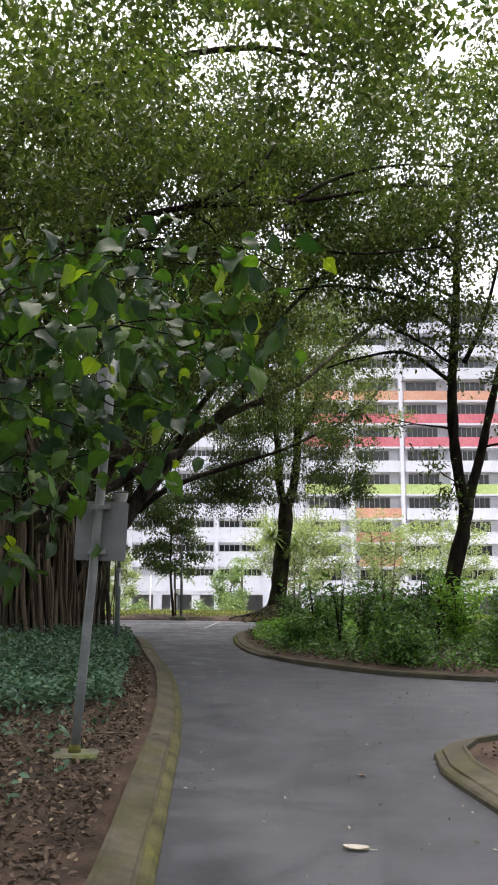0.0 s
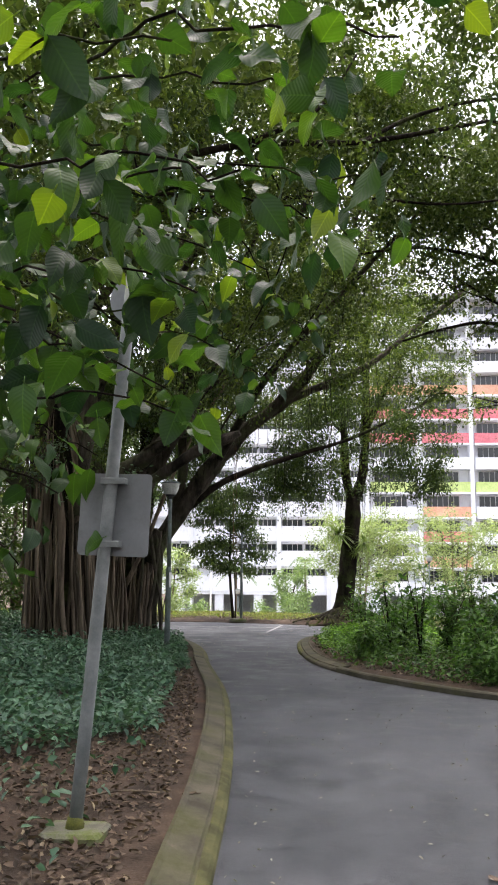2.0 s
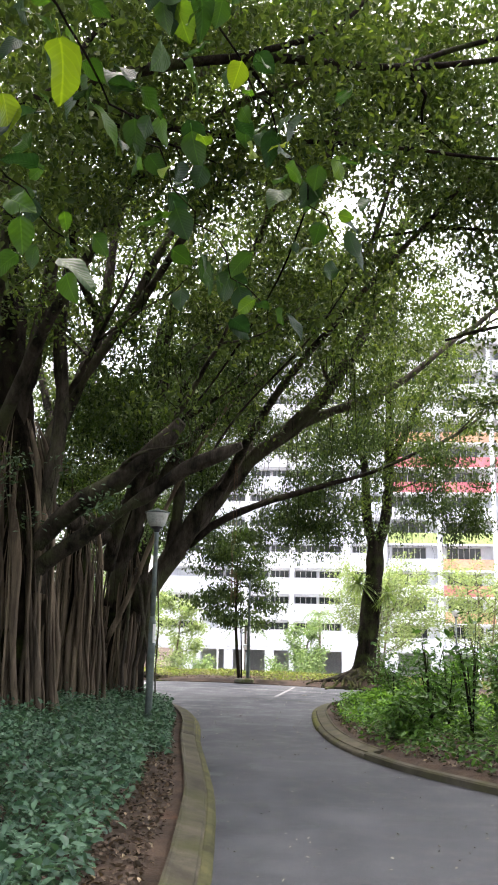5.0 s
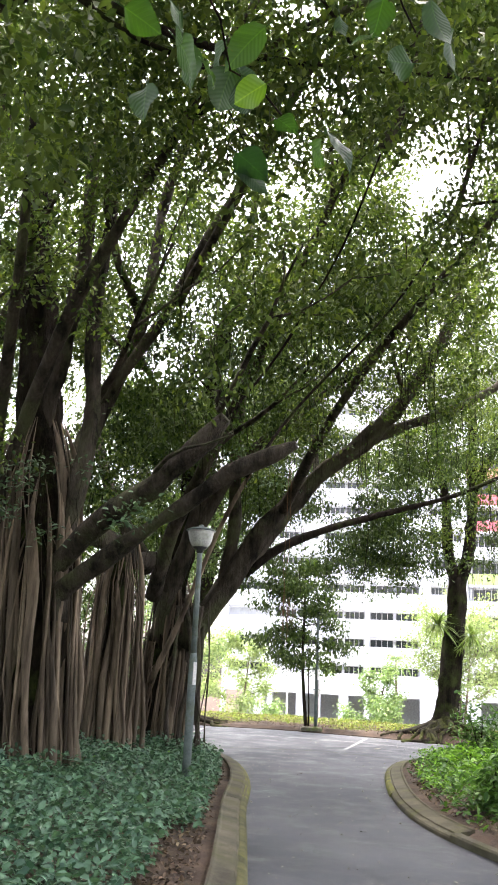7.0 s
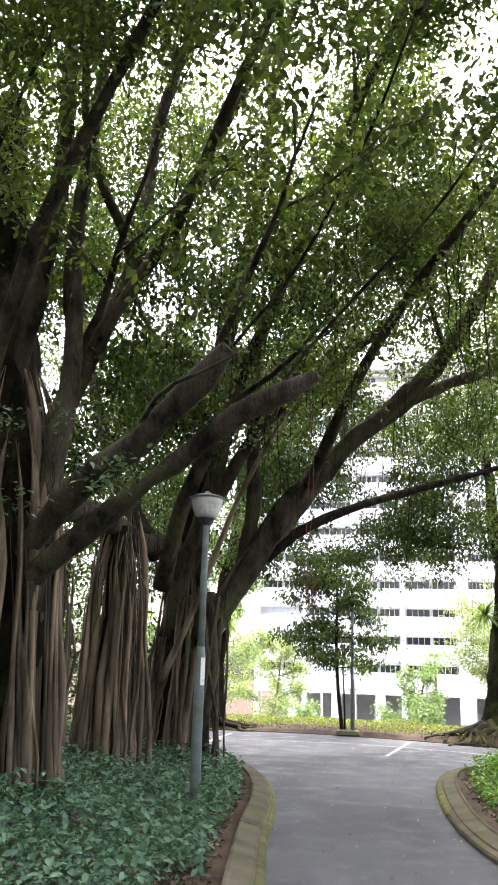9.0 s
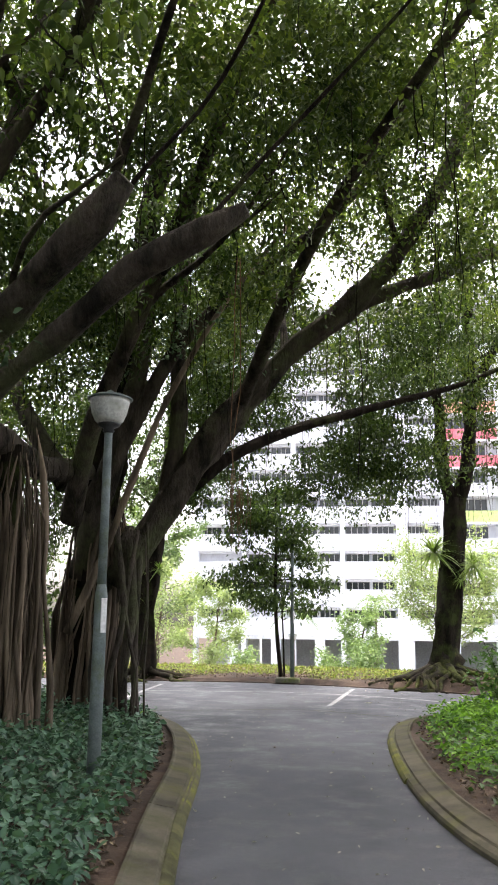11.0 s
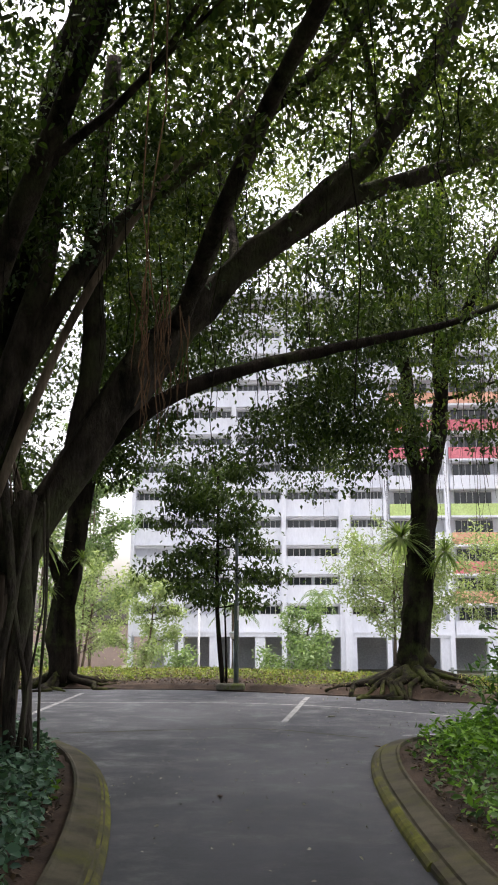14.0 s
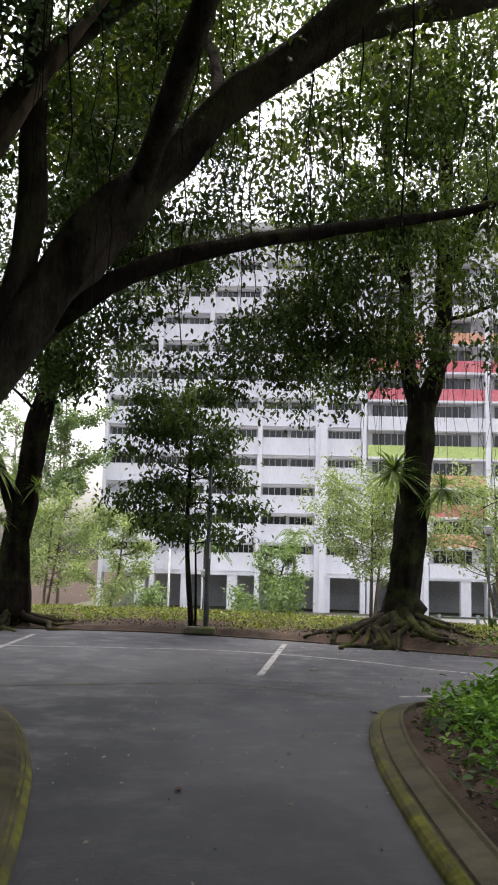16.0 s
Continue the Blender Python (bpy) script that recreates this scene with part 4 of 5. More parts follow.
roots_on_ground(fern_tree, 1.3, 36.2, 0.2, 30, 1.75, 2, at=(-0.2, -1.0))
rosette("birds_nest_fern", fern_tree, (1.12, 35.85, 3.35), 0.85, 150, 1, "pale green strap-leaved fern on the trunk")
rosette("birds_nest_fern", fern_tree, (2.08, 35.9, 3.05), 0.7, 110, 2, "pale green strap-leaved fern on the trunk")
rosette("birds_nest_fern", fern_tree, (1.8, 35.9, 2.7), 0.45, 55, 3, "hanging fern straps on the trunk")
tw, tp = Build(), []
for k, (s, d, L, r0) in enumerate([((0.9, 36, 11.5), (-0.3, -0.3, 1), 3, 0.09), ((2.5, 36.6, 13), (0.2, 0, 1), 3, 0.1), ((4.4, 35.5, 11.5), (1, 0, 0.8), 3, 0.06), ((1.4, 36.2, 7.2), (-1, -0.4, 0.4), 2.6, 0.05), ((1.5, 36.3, 5.6), (-0.8, -0.5, 0.2), 1.8, 0.04), ((2.2, 36.4, 6.6), (0.9, -0.4, 0.2), 2.2, 0.05), ((2.3, 36.4, 8.5), (0.9, 0.2, 0.4), 2.6, 0.05)]):
    grow(tw, tp, s, d, L, r0, 2, 300 + k)
part("twig_growth", tw, DARKBARK, fern_tree)
cr = crown_points([(1.4, 36.2, 12.5, 4.5, 3.5, 3.0), (1.5, 36, 6.6, 1.2, 1.0, 2.2), (3.9, 35.6, 6.2, 1.5, 1.2, 0.9), (-0.3, 35.3, 5.0, 1.2, 1.0, 0.6), (2.6, 36, 8.5, 2.0, 1.5, 1.4), (0.2, 36, 8.2, 2.2, 1.5, 1.5), (4.5, 35, 8.5, 2.5, 1.5, 2.2)] + [(1.45, 35.9, 5.9, 0.7, 0.6, 1.1), (2.2, 35.9, 6.6, 0.8, 0.6, 1.6), (1.3, 35.8, 8.3, 1.0, 0.8, 1.8), (2.5, 36, 10.0, 1.1, 0.9, 2.0)] * 3, 3.6, 0.03, 0.9)
part("foliage", leaf_mesh("foliage", clumps(np.vstack([cr, np.array(tp)[::2]]), 44, 0.22), 0.11, FIGPALE, 0.5, 0.5), FIGPALE, fern_tree, "small yellow-green leaves")
hang = Build()
for _ in range(70):
    hanging(hang, q.uniform(-0.6, 4.2), q.uniform(34.8, 36.5), q.uniform(5.5, 7.5), q.uniform(1.0, 3.2), q, 0.006)
part("hanging_fringe", hang, DARKBARK, fern_tree, "thin hanging aerial roots")

# tree at the lane's bend, with ferns
bend_tree = thing("rain_tree", "dark leaning tree with bird's-nest ferns at the lane's edge", "tree", (0, -0.4, 0))
limb("trunk", [(-7.0, 36.9, -0.1), (-7.0, 36.9, 0.4), (-7.05, 36.9, 1.5), (-6.95, 36.9, 2.6), (-6.75, 36.9, 4.0), (-6.5, 36.9, 5.6), (-6.3, 36.8, 8)], 0.34, 0.15, bend_tree, DARKBARK, 16, 0.25, "", 5)
roots_on_ground(bend_tree, -7.0, 36.9, 0.1, 11, 1.5, 4, at=(0, -0.4))
limb("limb", [(-7.0, 36.9, 2.0), (-7.4, 36.8, 3.2), (-7.9, 36.7, 4.4), (-8.6, 36.6, 6.5)], 0.15, 0.08, bend_tree, DARKBARK)
rosette("birds_nest_fern", bend_tree, (-7.5, 36.5, 3.4), 0.85, 140, 6, "pale green strap-leaved fern on the trunk")
rosette("birds_nest_fern", bend_tree, (-6.55, 36.6, 3.0), 0.5, 80, 7, "hanging fern straps on the trunk")
rosette("birds_nest_fern", bend_tree, (-7.3, 36.5, 2.3), 0.45, 55, 8, "hanging fern straps on the trunk")
tw, tp = Build(), []
for k, (s, d, L, r0) in enumerate([((-6.3, 36.8, 8), (0.2, -0.2, 1), 3.5, 0.12), ((-8.6, 36.6, 6.5), (-0.5, 0, 0.8), 3.5, 0.1), ((-6.6, 36.9, 5.2), (0.9, -0.4, 0.5), 2.5, 0.06), ((-6.7, 36.9, 4.6), (-0.5, -0.8, 0.5), 2.5, 0.06)]):
    grow(tw, tp, s, d, L, r0, 2, 350 + k)
part("twig_growth", tw, DARKBARK, bend_tree)
cr = crown_points([(-6.8, 36.5, 9.0, 4.5, 3, 2.8), (-10.0, 36, 6.5, 2.5, 2.5, 1.6), (-5.2, 36, 6.6, 1.6, 1.2, 0.9), (-4.6, 36, 5.4, 1.6, 1.0, 0.6), (-7.6, 36, 5.6, 2.5, 1.4, 1.0)], 3.6, 0.0, 0.7)
part("foliage", leaf_mesh("foliage", clumps(np.vstack([cr, np.array(tp)[::2]]), 40, 0.24), 0.105, DARKLEAF, 0.5, 0.5), DARKLEAF, bend_tree)

# young tree beside the lamp post
young = thing("young_tree", "slender young tree with a dark layered crown", "tree")
limb("trunk", [(-3.12, 36.3, 0.0), (-3.22, 36.3, 1.0), (-3.3, 36.3, 2.2), (-3.28, 36.3, 3.4), (-3.3, 36.3, 5.2)], 0.065, 0.025, young, DARKBARK, 8, 0.1)
limb("trunk", [(-3.05, 36.35, 0.0), (-3.08, 36.35, 1.2), (-3.15, 36.35, 2.6)], 0.03, 0.015, young, DARKBARK, 6, 0.1)
tw, tp = Build(), []
for k in range(20):
    z = 1.85 + 3.3 * k / 19
    a = 2.4 * k
    grow(tw, tp, (-3.29, 36.3, z), (math.cos(a), math.sin(a), 0.1), 1.12 * (1.15 - 0.4 * k / 19), 0.02, 1, 400 + k, 0.7, -0.1)
part("twig_growth", tw, DARKBARK, young)
part("foliage", leaf_mesh("foliage", clumps(np.array(tp), 60, 0.2, 0.6), 0.13, DARKLEAF, 0.45, 0.7), DARKLEAF, young, "drooping dark green leaves")

# forked tree in the shrub bed
forked = thing("forked_tree", "dark slim forked tree rising out of shrubs", "tree", (0, 0, 0.2))
forked.scale = (0.84, 0.84, 0.84)
limb("trunk", [(5.3, 24.6, 0.0), (5.5, 24.6, 0.8), (5.9, 24.6, 2.2), (6.15, 24.6, 3.2), (6.25, 24.6, 4.0)], 0.27, 0.20, forked, DARKBARK, 14, 0.2)
limb("limb", [(6.2, 24.6, 3.8), (6.0, 24.6, 5.2), (5.95, 24.6, 7.0), (6.15, 24.6, 9.5), (6.45, 24.6, 14)], 0.17, 0.09, forked, DARKBARK)
limb("limb", [(6.25, 24.6, 3.8), (6.7, 24.6, 5.2), (7.2, 24.6, 7.2), (8.0, 24.5, 10)], 0.15, 0.07, forked, DARKBARK)
limb("limb", [(6.35, 24.6, 8.0), (6.9, 24.4, 9.2), (7.4, 24.2, 11)], 0.08, 0.04, forked, DARKBARK)
tw, tp = Build(), []
for k, (s, d, L, r0) in enumerate([((6.0, 24.6, 6.0), (-1, -0.3, 0.1), 2.6, 0.04), ((6.0, 24.6, 8.0), (-1, -0.5, 0.3), 3.2, 0.05), ((6.2, 24.6, 10.0), (-1, -0.4, 0.4), 3.5, 0.06), ((6.45, 24.6, 13.5), (0, -0.4, 1), 3, 0.07), ((7.2, 24.6, 7.2), (0.8, -0.6, 0.2), 2.5, 0.05), ((8, 24.5, 10), (0.5, -0.5, 0.8), 3, 0.06), ((6.3, 24.6, 4.4), (-0.8, -0.6, 0.1), 1.7, 0.03), ((6.3, 24.6, 12), (-1, 0.1, 0.4), 3.5, 0.06), ((6.8, 24.6, 5.5), (0.9, -0.5, 0.1), 2, 0.04)]):
    grow(tw, tp, s, d, L, r0, 2, 500 + k)
part("twig_growth", tw, DARKBARK, forked)
cr = crown_points([(6.0, 24.3, 12.5, 4.5, 3.0, 3.5), (7.5, 24.3, 7.0, 1.8, 1.5, 1.6), (4.2, 24, 8.5, 1.5, 1.4, 1.2), (3.6, 23.5, 11, 3, 2.5, 2.0)], 3.0, 0.02, 0.6)
part("foliage", leaf_mesh("foliage", clumps(np.vstack([cr, np.array(tp)[::2]]), 34, 0.24), 0.13, FIG, 0.5, 0.5), FIG, forked, "glossy dark green leaves")

# tree arching over the path, with unseen canopy added round the path's start
over = thing("overhanging_tree", "slender dark-stemmed tree arching over the path, plus unseen shading canopy", "tree")
limb("trunk", [(-4.6, 13.0, -0.1), (-4.7, 13.0, 2.0), (-4.6, 13.0, 4.5), (-4.2, 12.8, 7.0), (-3.4, 12.6, 9.5)], 0.13, 0.08, over, DARKBARK, 10, 0.15)
limb("limb", [(-4.4, 12.9, 5.8), (-3.0, 13.6, 7.2), (-1.2, 14.5, 8.2), (0.8, 15.6, 8.8), (3.0, 16.5, 9.6)], 0.075, 0.035, over, DARKBARK, 8)
limb("limb", [(-3.7, 12.7, 8.6), (-2.0, 13.4, 10.2), (0.2, 14.6, 11.4), (2.4, 16.0, 11.8)], 0.08, 0.035, over, DARKBARK, 8)
tw, tp = Build(), []
for k, (s, d, L, r0) in enumerate([((-3.0, 13.6, 7.2), (0.2, 0.9, 0.4), 2.5, 0.04), ((-1.2, 14.5, 8.2), (0.3, 1, 0.3), 3, 0.04), ((0.8, 15.6, 8.8), (0.6, 0.9, 0.2), 3, 0.04), ((3, 16.5, 9.6), (1, 0.5, 0.4), 3, 0.04), ((0.2, 14.6, 11.4), (0.6, 0.9, 0.3), 3, 0.04), ((-4.6, 13, 4.5), (-0.6, 0.3, 0.5), 2.5, 0.04), ((-4.5, 13, 5.2), (0.3, -0.9, 0.4), 2.2, 0.04)]):
    grow(tw, tp, s, d, L, r0, 2, 600 + k)
part("twig_growth", tw, DARKBARK, over)
# the last six ellipsoids are out of view, added to shade the road
cr = crown_points([(-4.6, 12.5, 6.5, 2.4, 2.2, 2.4), (1.8, 17.5, 10.5, 4.5, 3.5, 2.2), (-3.0, 13, 10.5, 3.5, 3, 2), (4.8, 19, 9.0, 2.5, 3, 2.2), (2.0, 13.5, 9.6, 4.5, 3.5, 2.0), (-2.5, 10, 8.2, 3.5, 2.5, 2.2), (1.5, 9.5, 9.0, 3.5, 2.0, 1.6), (-6.0, 14, 5.0, 2.0, 2.5, 2.5), (0.0, 3.0, 9.0, 7, 6, 1.8), (0, -4, 8.0, 7, 4, 2.5), (-6.5, 4, 6.0, 2.5, 6, 3), (7.5, 6, 7.0, 3, 6, 3), (6.5, 11, 8.5, 4, 4.5, 2.2), (9.5, 2, 6.0, 3, 6, 4)], 4.6, 0.04, 0.45)
part("foliage", leaf_mesh("foliage", clumps(np.vstack([cr, np.array(tp)[::2]]), 34, 0.2), 0.12, FIG, 0.5, 0.5), FIG, over)


for st in ([(-3.0, 13.6, 7.2), (-1.8, 15.2, 7.7), (0.6, 16.6, 8.3), (2.4, 17.2, 8.4), (4.2, 17.8, 8.8)], [(-1.2, 14.5, 8.2), (0.0, 15.0, 9.0), (0.8, 15.4, 10.4)], [(0.8, 15.6, 8.8), (1.8, 16.4, 9.7), (3.2, 16.8, 10.2), (5.0, 17.0, 10.2)], [(-3.0, 13.6, 7.2), (-2.9, 14.8, 9.0), (-1.8, 15.8, 10.8)]):
    limb("branch", st, 0.045, 0.018, over, DARKBARK, 7, 0.15)
for st in ([(6.2, 24.6, 9.0), (4.5, 24.0, 9.8), (2.6, 23.5, 10.0), (0.8, 23.0, 9.6)], [(6.0, 24.6, 7.4), (4.6, 24.2, 8.2), (3.2, 24.0, 8.0), (2.2, 23.6, 7.6)], [(6.3, 24.6, 11.0), (4.6, 24.2, 12.4), (2.8, 24, 12.8)]):
    limb("branch", st, 0.07, 0.025, forked, DARKBARK, 7, 0.15)


# ---------- the large-leaved branch over the kerb ----------
def large_leaf(name, L, W, bend, seed):
    """A broad leaf with a midrib fold and a wavy rim, along +y from its stalk."""
    b, n = Build(), 8
    for i in range(n + 1):
        t = i / n
        w = W * (math.sin(math.pi * t ** 0.75) ** 0.8 if 0 < t < 1 else 0.02)
        for s in (-1, -0.5, 0, 0.5, 1):
            wave = 0.012 * math.sin(9 * t + seed + 2 * s) * abs(s)
            b.v.append((s * w, L * t, 0.16 * abs(s) * w - bend * L * t * t + wave))
    b.f = [(5 * i + k, 5 * i + k + 1, 5 * i + 5 + k + 1, 5 * i + 5 + k) for i in range(n) for k in range(4)]
    st = Build().tube([(0, -0.04, 0.0), (0, 0, 0)], [0.003, 0.003], 5)
    b.add(st.v, st.f)
    return b.mesh(name, BIGLEAF)


broad = thing("broad_leaved_tree", "low branches of a tree with large heart-shaped leaves", "tree")
BIG = [large_leaf("leaf", 0.20, 0.072, 0.25, 1), large_leaf("leaf", 0.21, 0.08, 0.4, 2), large_leaf("leaf", 0.17, 0.068, 0.15, 3), large_leaf("leaf", 0.23, 0.072, 0.5, 4), large_leaf("leaf", 0.14, 0.05, 0.3, 5)]
limb("trunk", [(-3.1, 6.6, -0.1), (-3.05, 6.6, 1.2), (-2.9, 6.55, 2.6), (-2.7, 6.5, 3.6), (-2.5, 6.4, 4.6)], 0.06, 0.03, broad, DARKBARK, 8, 0.15)
q = random.Random(21)
STEMS = [
    [(-2.85, 6.55, 2.9), (-2.2, 6.2, 3.2), (-1.5, 5.95, 3.35), (-0.8, 5.75, 3.4), (-0.2, 5.6, 3.3), (0.2, 5.5, 3.15)],
    [(-2.9, 6.55, 2.6), (-2.3, 6.1, 2.85), (-1.7, 5.8, 2.95), (-1.1, 5.6, 2.9), (-0.5, 5.45, 2.75)],
    [(-2.95, 6.58, 2.2), (-2.4, 6.0, 2.35), (-1.9, 5.6, 2.35), (-1.4, 5.35, 2.25)],
    [(-3.0, 6.58, 1.8), (-2.5, 6.1, 1.95), (-2.0, 5.8, 1.95), (-1.65, 5.6, 1.85)],
    [(-3.0, 6.58, 1.6), (-2.5, 6.5, 1.75), (-2.1, 6.4, 1.7), (-1.8, 6.3, 1.55)],
    [(-2.75, 6.5, 3.6), (-2.1, 6.1, 3.85), (-1.3, 5.9, 3.9), (-0.5, 5.8, 3.85), (0.1, 5.8, 3.7)],
    [(-2.2, 6.2, 3.2), (-1.7, 5.4, 3.4), (-1.1, 4.9, 3.4), (-0.5, 4.7, 3.3)],
    [(-1.5, 5.95, 3.35), (-0.9, 6.3, 3.55), (-0.3, 6.5, 3.6), (0.15, 6.6, 3.45)],
    [(-1.7, 5.8, 2.95), (-1.3, 6.3, 3.0), (-0.8, 6.7, 2.9)],
    [(-2.2, 6.1, 2.3), (-1.7, 6.3, 2.5), (-1.1, 6.2, 2.5), (-0.7, 6.1, 2.4)],
    [(-2.0, 5.8, 3.1), (-1.4, 5.4, 3.2), (-0.8, 5.2, 3.15), (-0.3, 5.1, 3.0)],
    [(-2.3, 6.0, 2.6), (-1.8, 5.2, 2.7), (-1.3, 4.9, 2.6), (-1.0, 4.8, 2.45)],
    [(-1.2, 5.9, 3.9), (-0.7, 5.3, 3.75), (-0.1, 5.1, 3.6), (0.25, 5.0, 3.45)],
    [(-2.5, 6.4, 4.4), (-1.9, 7.6, 4.7), (-1.4, 9.0, 4.4), (-0.9, 10.2, 3.95), (-0.6, 10.8, 3.7)],
    [(-2.7, 6.5, 4.0), (-2.4, 7.6, 4.4), (-2.0, 9.0, 4.15), (-1.6, 10.0, 3.7)],
    [(-1.9, 7.6, 4.7), (-1.1, 8.8, 4.8), (-0.5, 10.0, 4.5), (-0.1, 10.9, 4.1)],
    [(-2.9, 6.5, 3.2), (-2.6, 7.2, 3.4), (-2.3, 8.0, 3.3), (-2.1, 8.6, 3.1)],
    [(-2.9, 6.5, 2.5), (-2.6, 7.4, 2.7), (-2.3, 8.2, 2.6), (-2.0, 8.8, 2.4)],
    [(-2.9, 6.5, 2.8), (-2.5, 5.6, 2.9), (-2.2, 5.0, 2.8), (-1.9, 4.6, 2.6)],
    [(-2.6, 6.3, 2.6), (-2.3, 7.0, 2.7), (-1.9, 7.5, 2.6), (-1.5, 7.9, 2.5)],
    [(-2.5, 6.3, 3.0), (-2.0, 7.0, 3.2), (-1.5, 7.6, 3.1), (-1.1, 8.0, 2.9)],
    [(-2.3, 6.1, 2.85), (-1.8, 6.3, 2.9), (-1.3, 6.4, 2.8), (-0.8, 6.5, 2.6)],
    [(-2.3, 6.1, 3.0), (-1.7, 6.6, 3.15), (-1.2, 6.8, 3.1), (-0.6, 7.0, 2.95)],
    [(-2.2, 6.2, 3.2), (-1.6, 6.4, 3.5), (-1.0, 6.9, 3.6), (-0.4, 7.2, 3.5)],
    [(-2.5, 6.2, 2.2), (-2.1, 6.4, 2.3), (-1.7, 6.6, 2.2), (-1.4, 6.7, 2.05)],
    [(-2.6, 6.3, 1.9), (-2.2, 6.7, 2.0), (-1.9, 7.0, 1.9), (-1.75, 7.2, 1.7)],
]
for st in STEMS:
    c = [Vector(p) + Vector((q.gauss(0, 0.022), q.gauss(0, 0.022), q.gauss(0, 0.022))) for p in spline(st, 0.12)]
    stem = part("stem", Build().tube(c, [0.010 - 0.006 * i / len(c) for i in range(len(c))], 5), DARKBARK, broad)
    for i, p in enumerate(c):
        if i < 3:
            continue
        for _ in range(q.choice((2, 3, 3, 4))):
            leaf = new("leaf", q.choice(BIG))
            leaf.parent = stem
            o = Vector((q.gauss(0, 0.15), q.gauss(0, 0.15), q.gauss(-0.03, 0.11)))
            leaf.matrix_basis = pose(*(p + o), q.gauss(-38, 26), q.gauss(0, 26), q.uniform(0, 360)) @ Matrix.Scale(q.uniform(0.6, 1.0), 4)


# ---------- shrubs ----------
def shrub(x, y, h, r, seed, material, leaf, n, label):
    ob = thing("shrub", label, "shrub", (x, y, height(x, y)), "shrubs in the bed")
    q, st, tips = random.Random(seed), Build(), []
    for k in range(9):
        a, s = q.uniform(0, 6.28), q.uniform(0.2, 1.0) * r
        hh = h * q.uniform(0.6, 1.1)
        c = spline([(0, 0, -0.05), (s * 0.4 * math.cos(a), s * 0.4 * math.sin(a), hh * 0.55), (s * math.cos(a), s * math.sin(a), hh)], 0.12)
        st.tube(c, [0.012 - 0.008 * i / len(c) for i in range(len(c))], 4, cap=False)
        tips += [tuple(p) for p in c[1:]]
    part("twig_growth", st, DARKBARK, ob)
    pick = np.array(tips)[RNG.integers(0, len(tips), n)]
    part("foliage", leaf_mesh("foliage", pick + RNG.normal(0, 0.15 if r > 0.3 else 0.08, (n, 3)) * (1, 1, 0.8), leaf, material, 0.42, 0.1), material, ob)
    return ob


q = random.Random(33)
k = 0
while k < 46:
    x, y = q.uniform(0.2, 13), q.uniform(14, 28)
    w, d = place(x, y)
    if w != "bed" or d < 0.75 or (y > 20 and d < 1.7):
        continue
    tall = min(1.45, 0.45 + 0.3 * d) * q.uniform(0.75, 1.15)
    shrub(x, y, tall, 0.5 + 0.15 * q.random(), 40 + k, SHRUB if q.random() < 0.62 else FRESHLOW if q.random() < 0.25 else DARKLEAF, 0.12, 950, "leafy green shrub in the kerbed bed")
    k += 1
for j, (x, y, h) in enumerate(((2.0, 19.3, 1.75), (1.5, 20.2, 1.6), (2.9, 18.6, 1.6), (3.6, 18.2, 1.8), (6.6, 21, 2.4), (7.4, 20.5, 2.2))):
    shrub(x, y, h, 0.28, 900 + j, SHRUB, 0.17, 150, "tall thin shrub standing above the bed")
low = []
for x, y, w, d in scatter(26000, -0.3, 9, 13.8, 28.3):
    if w == "bed" and d > 0.42 and (d > 0.7 or RNG.random() < 0.45 or y < 17) and noise.noise(Vector((x, y, 7)) * 0.8) > (-0.3 if y > 21 else -0.5):
        low.append((x, y, height(x, y, w, d) + abs(RNG.normal(0.06, 0.1))))
tagged(new("ground_cover", leaf_mesh("ground_cover", low, 0.1, SHRUB, 0.5, 0.0)), "low green plants along the bed's edge", "ground cover", "", "stuff")
for j, (x, y, h) in enumerate(((0.45, 26.6, 0.25), (0.8, 25.4, 0.3), (1.0, 24.4, 0.45), (1.3, 26.4, 0.45), (0.8, 23.2, 0.3), (1.8, 25.4, 0.75), (2.3, 24.2, 1.1), (0.4, 25.8, 0.2), (0.9, 27.1, 0.3), (1.5, 23.4, 0.7), (1.6, 27.2, 0.45), (2.2, 26.6, 0.7))):
    shrub(x + 0.3, y, h * 0.85, 0.3, 950 + j, FRESHLOW, 0.1, 420, "bright green fern-like plant beside the kerb")

tip = []
for x, y, w, d in scatter(9000, -0.4, 5, 20.5, 28.2):
    if w == "bed" and d > 0.5 and noise.noise(Vector((x, y, 4)) * 0.9) > 0.12 - 0.22 * d:
        tip.append((x, y, height(x, y, w, d) + abs(RNG.normal(0.08, 0.09))))
for x, y, w, d in scatter(5000, -5.2, -2.4, 21.5, 28):
    if w == "left" and d > 0.45 and noise.noise(Vector((x, y, 2)) * 1.1) > 0.02 - 0.12 * (y - 24):
        tip.append((x, y, height(x, y, w, d) + abs(RNG.normal(0.03, 0.05))))
tagged(new("ground_cover", leaf_mesh("ground_cover", tip, 0.085, FRESHLOW, 0.5, 0.05)), "low bright green weeds beside the kerbs", "ground cover", "", "stuff")

# ---------- sign post ----------
sign = thing("sign_post", "back of a grey road sign on a leaning steel post", "sign", (-1.5, 7.7, 0.07))
lean = 0.07
post = [(0, 0, 0.06), (lean * 1.5, 0, 1.5), (lean * 3.6, 0, 3.6)]
part("post", Build().tube(spline(post, 0.5), [0.042] * len(spline(post, 0.5)), 14), STEEL, sign, "galvanised steel post, mossy at the foot", True)
part("footing", Build().box(-0.19, -0.17, -0.12, 0.19, 0.17, 0.075, 0.02), CONCRETE, sign, "mossy square concrete footing", False)
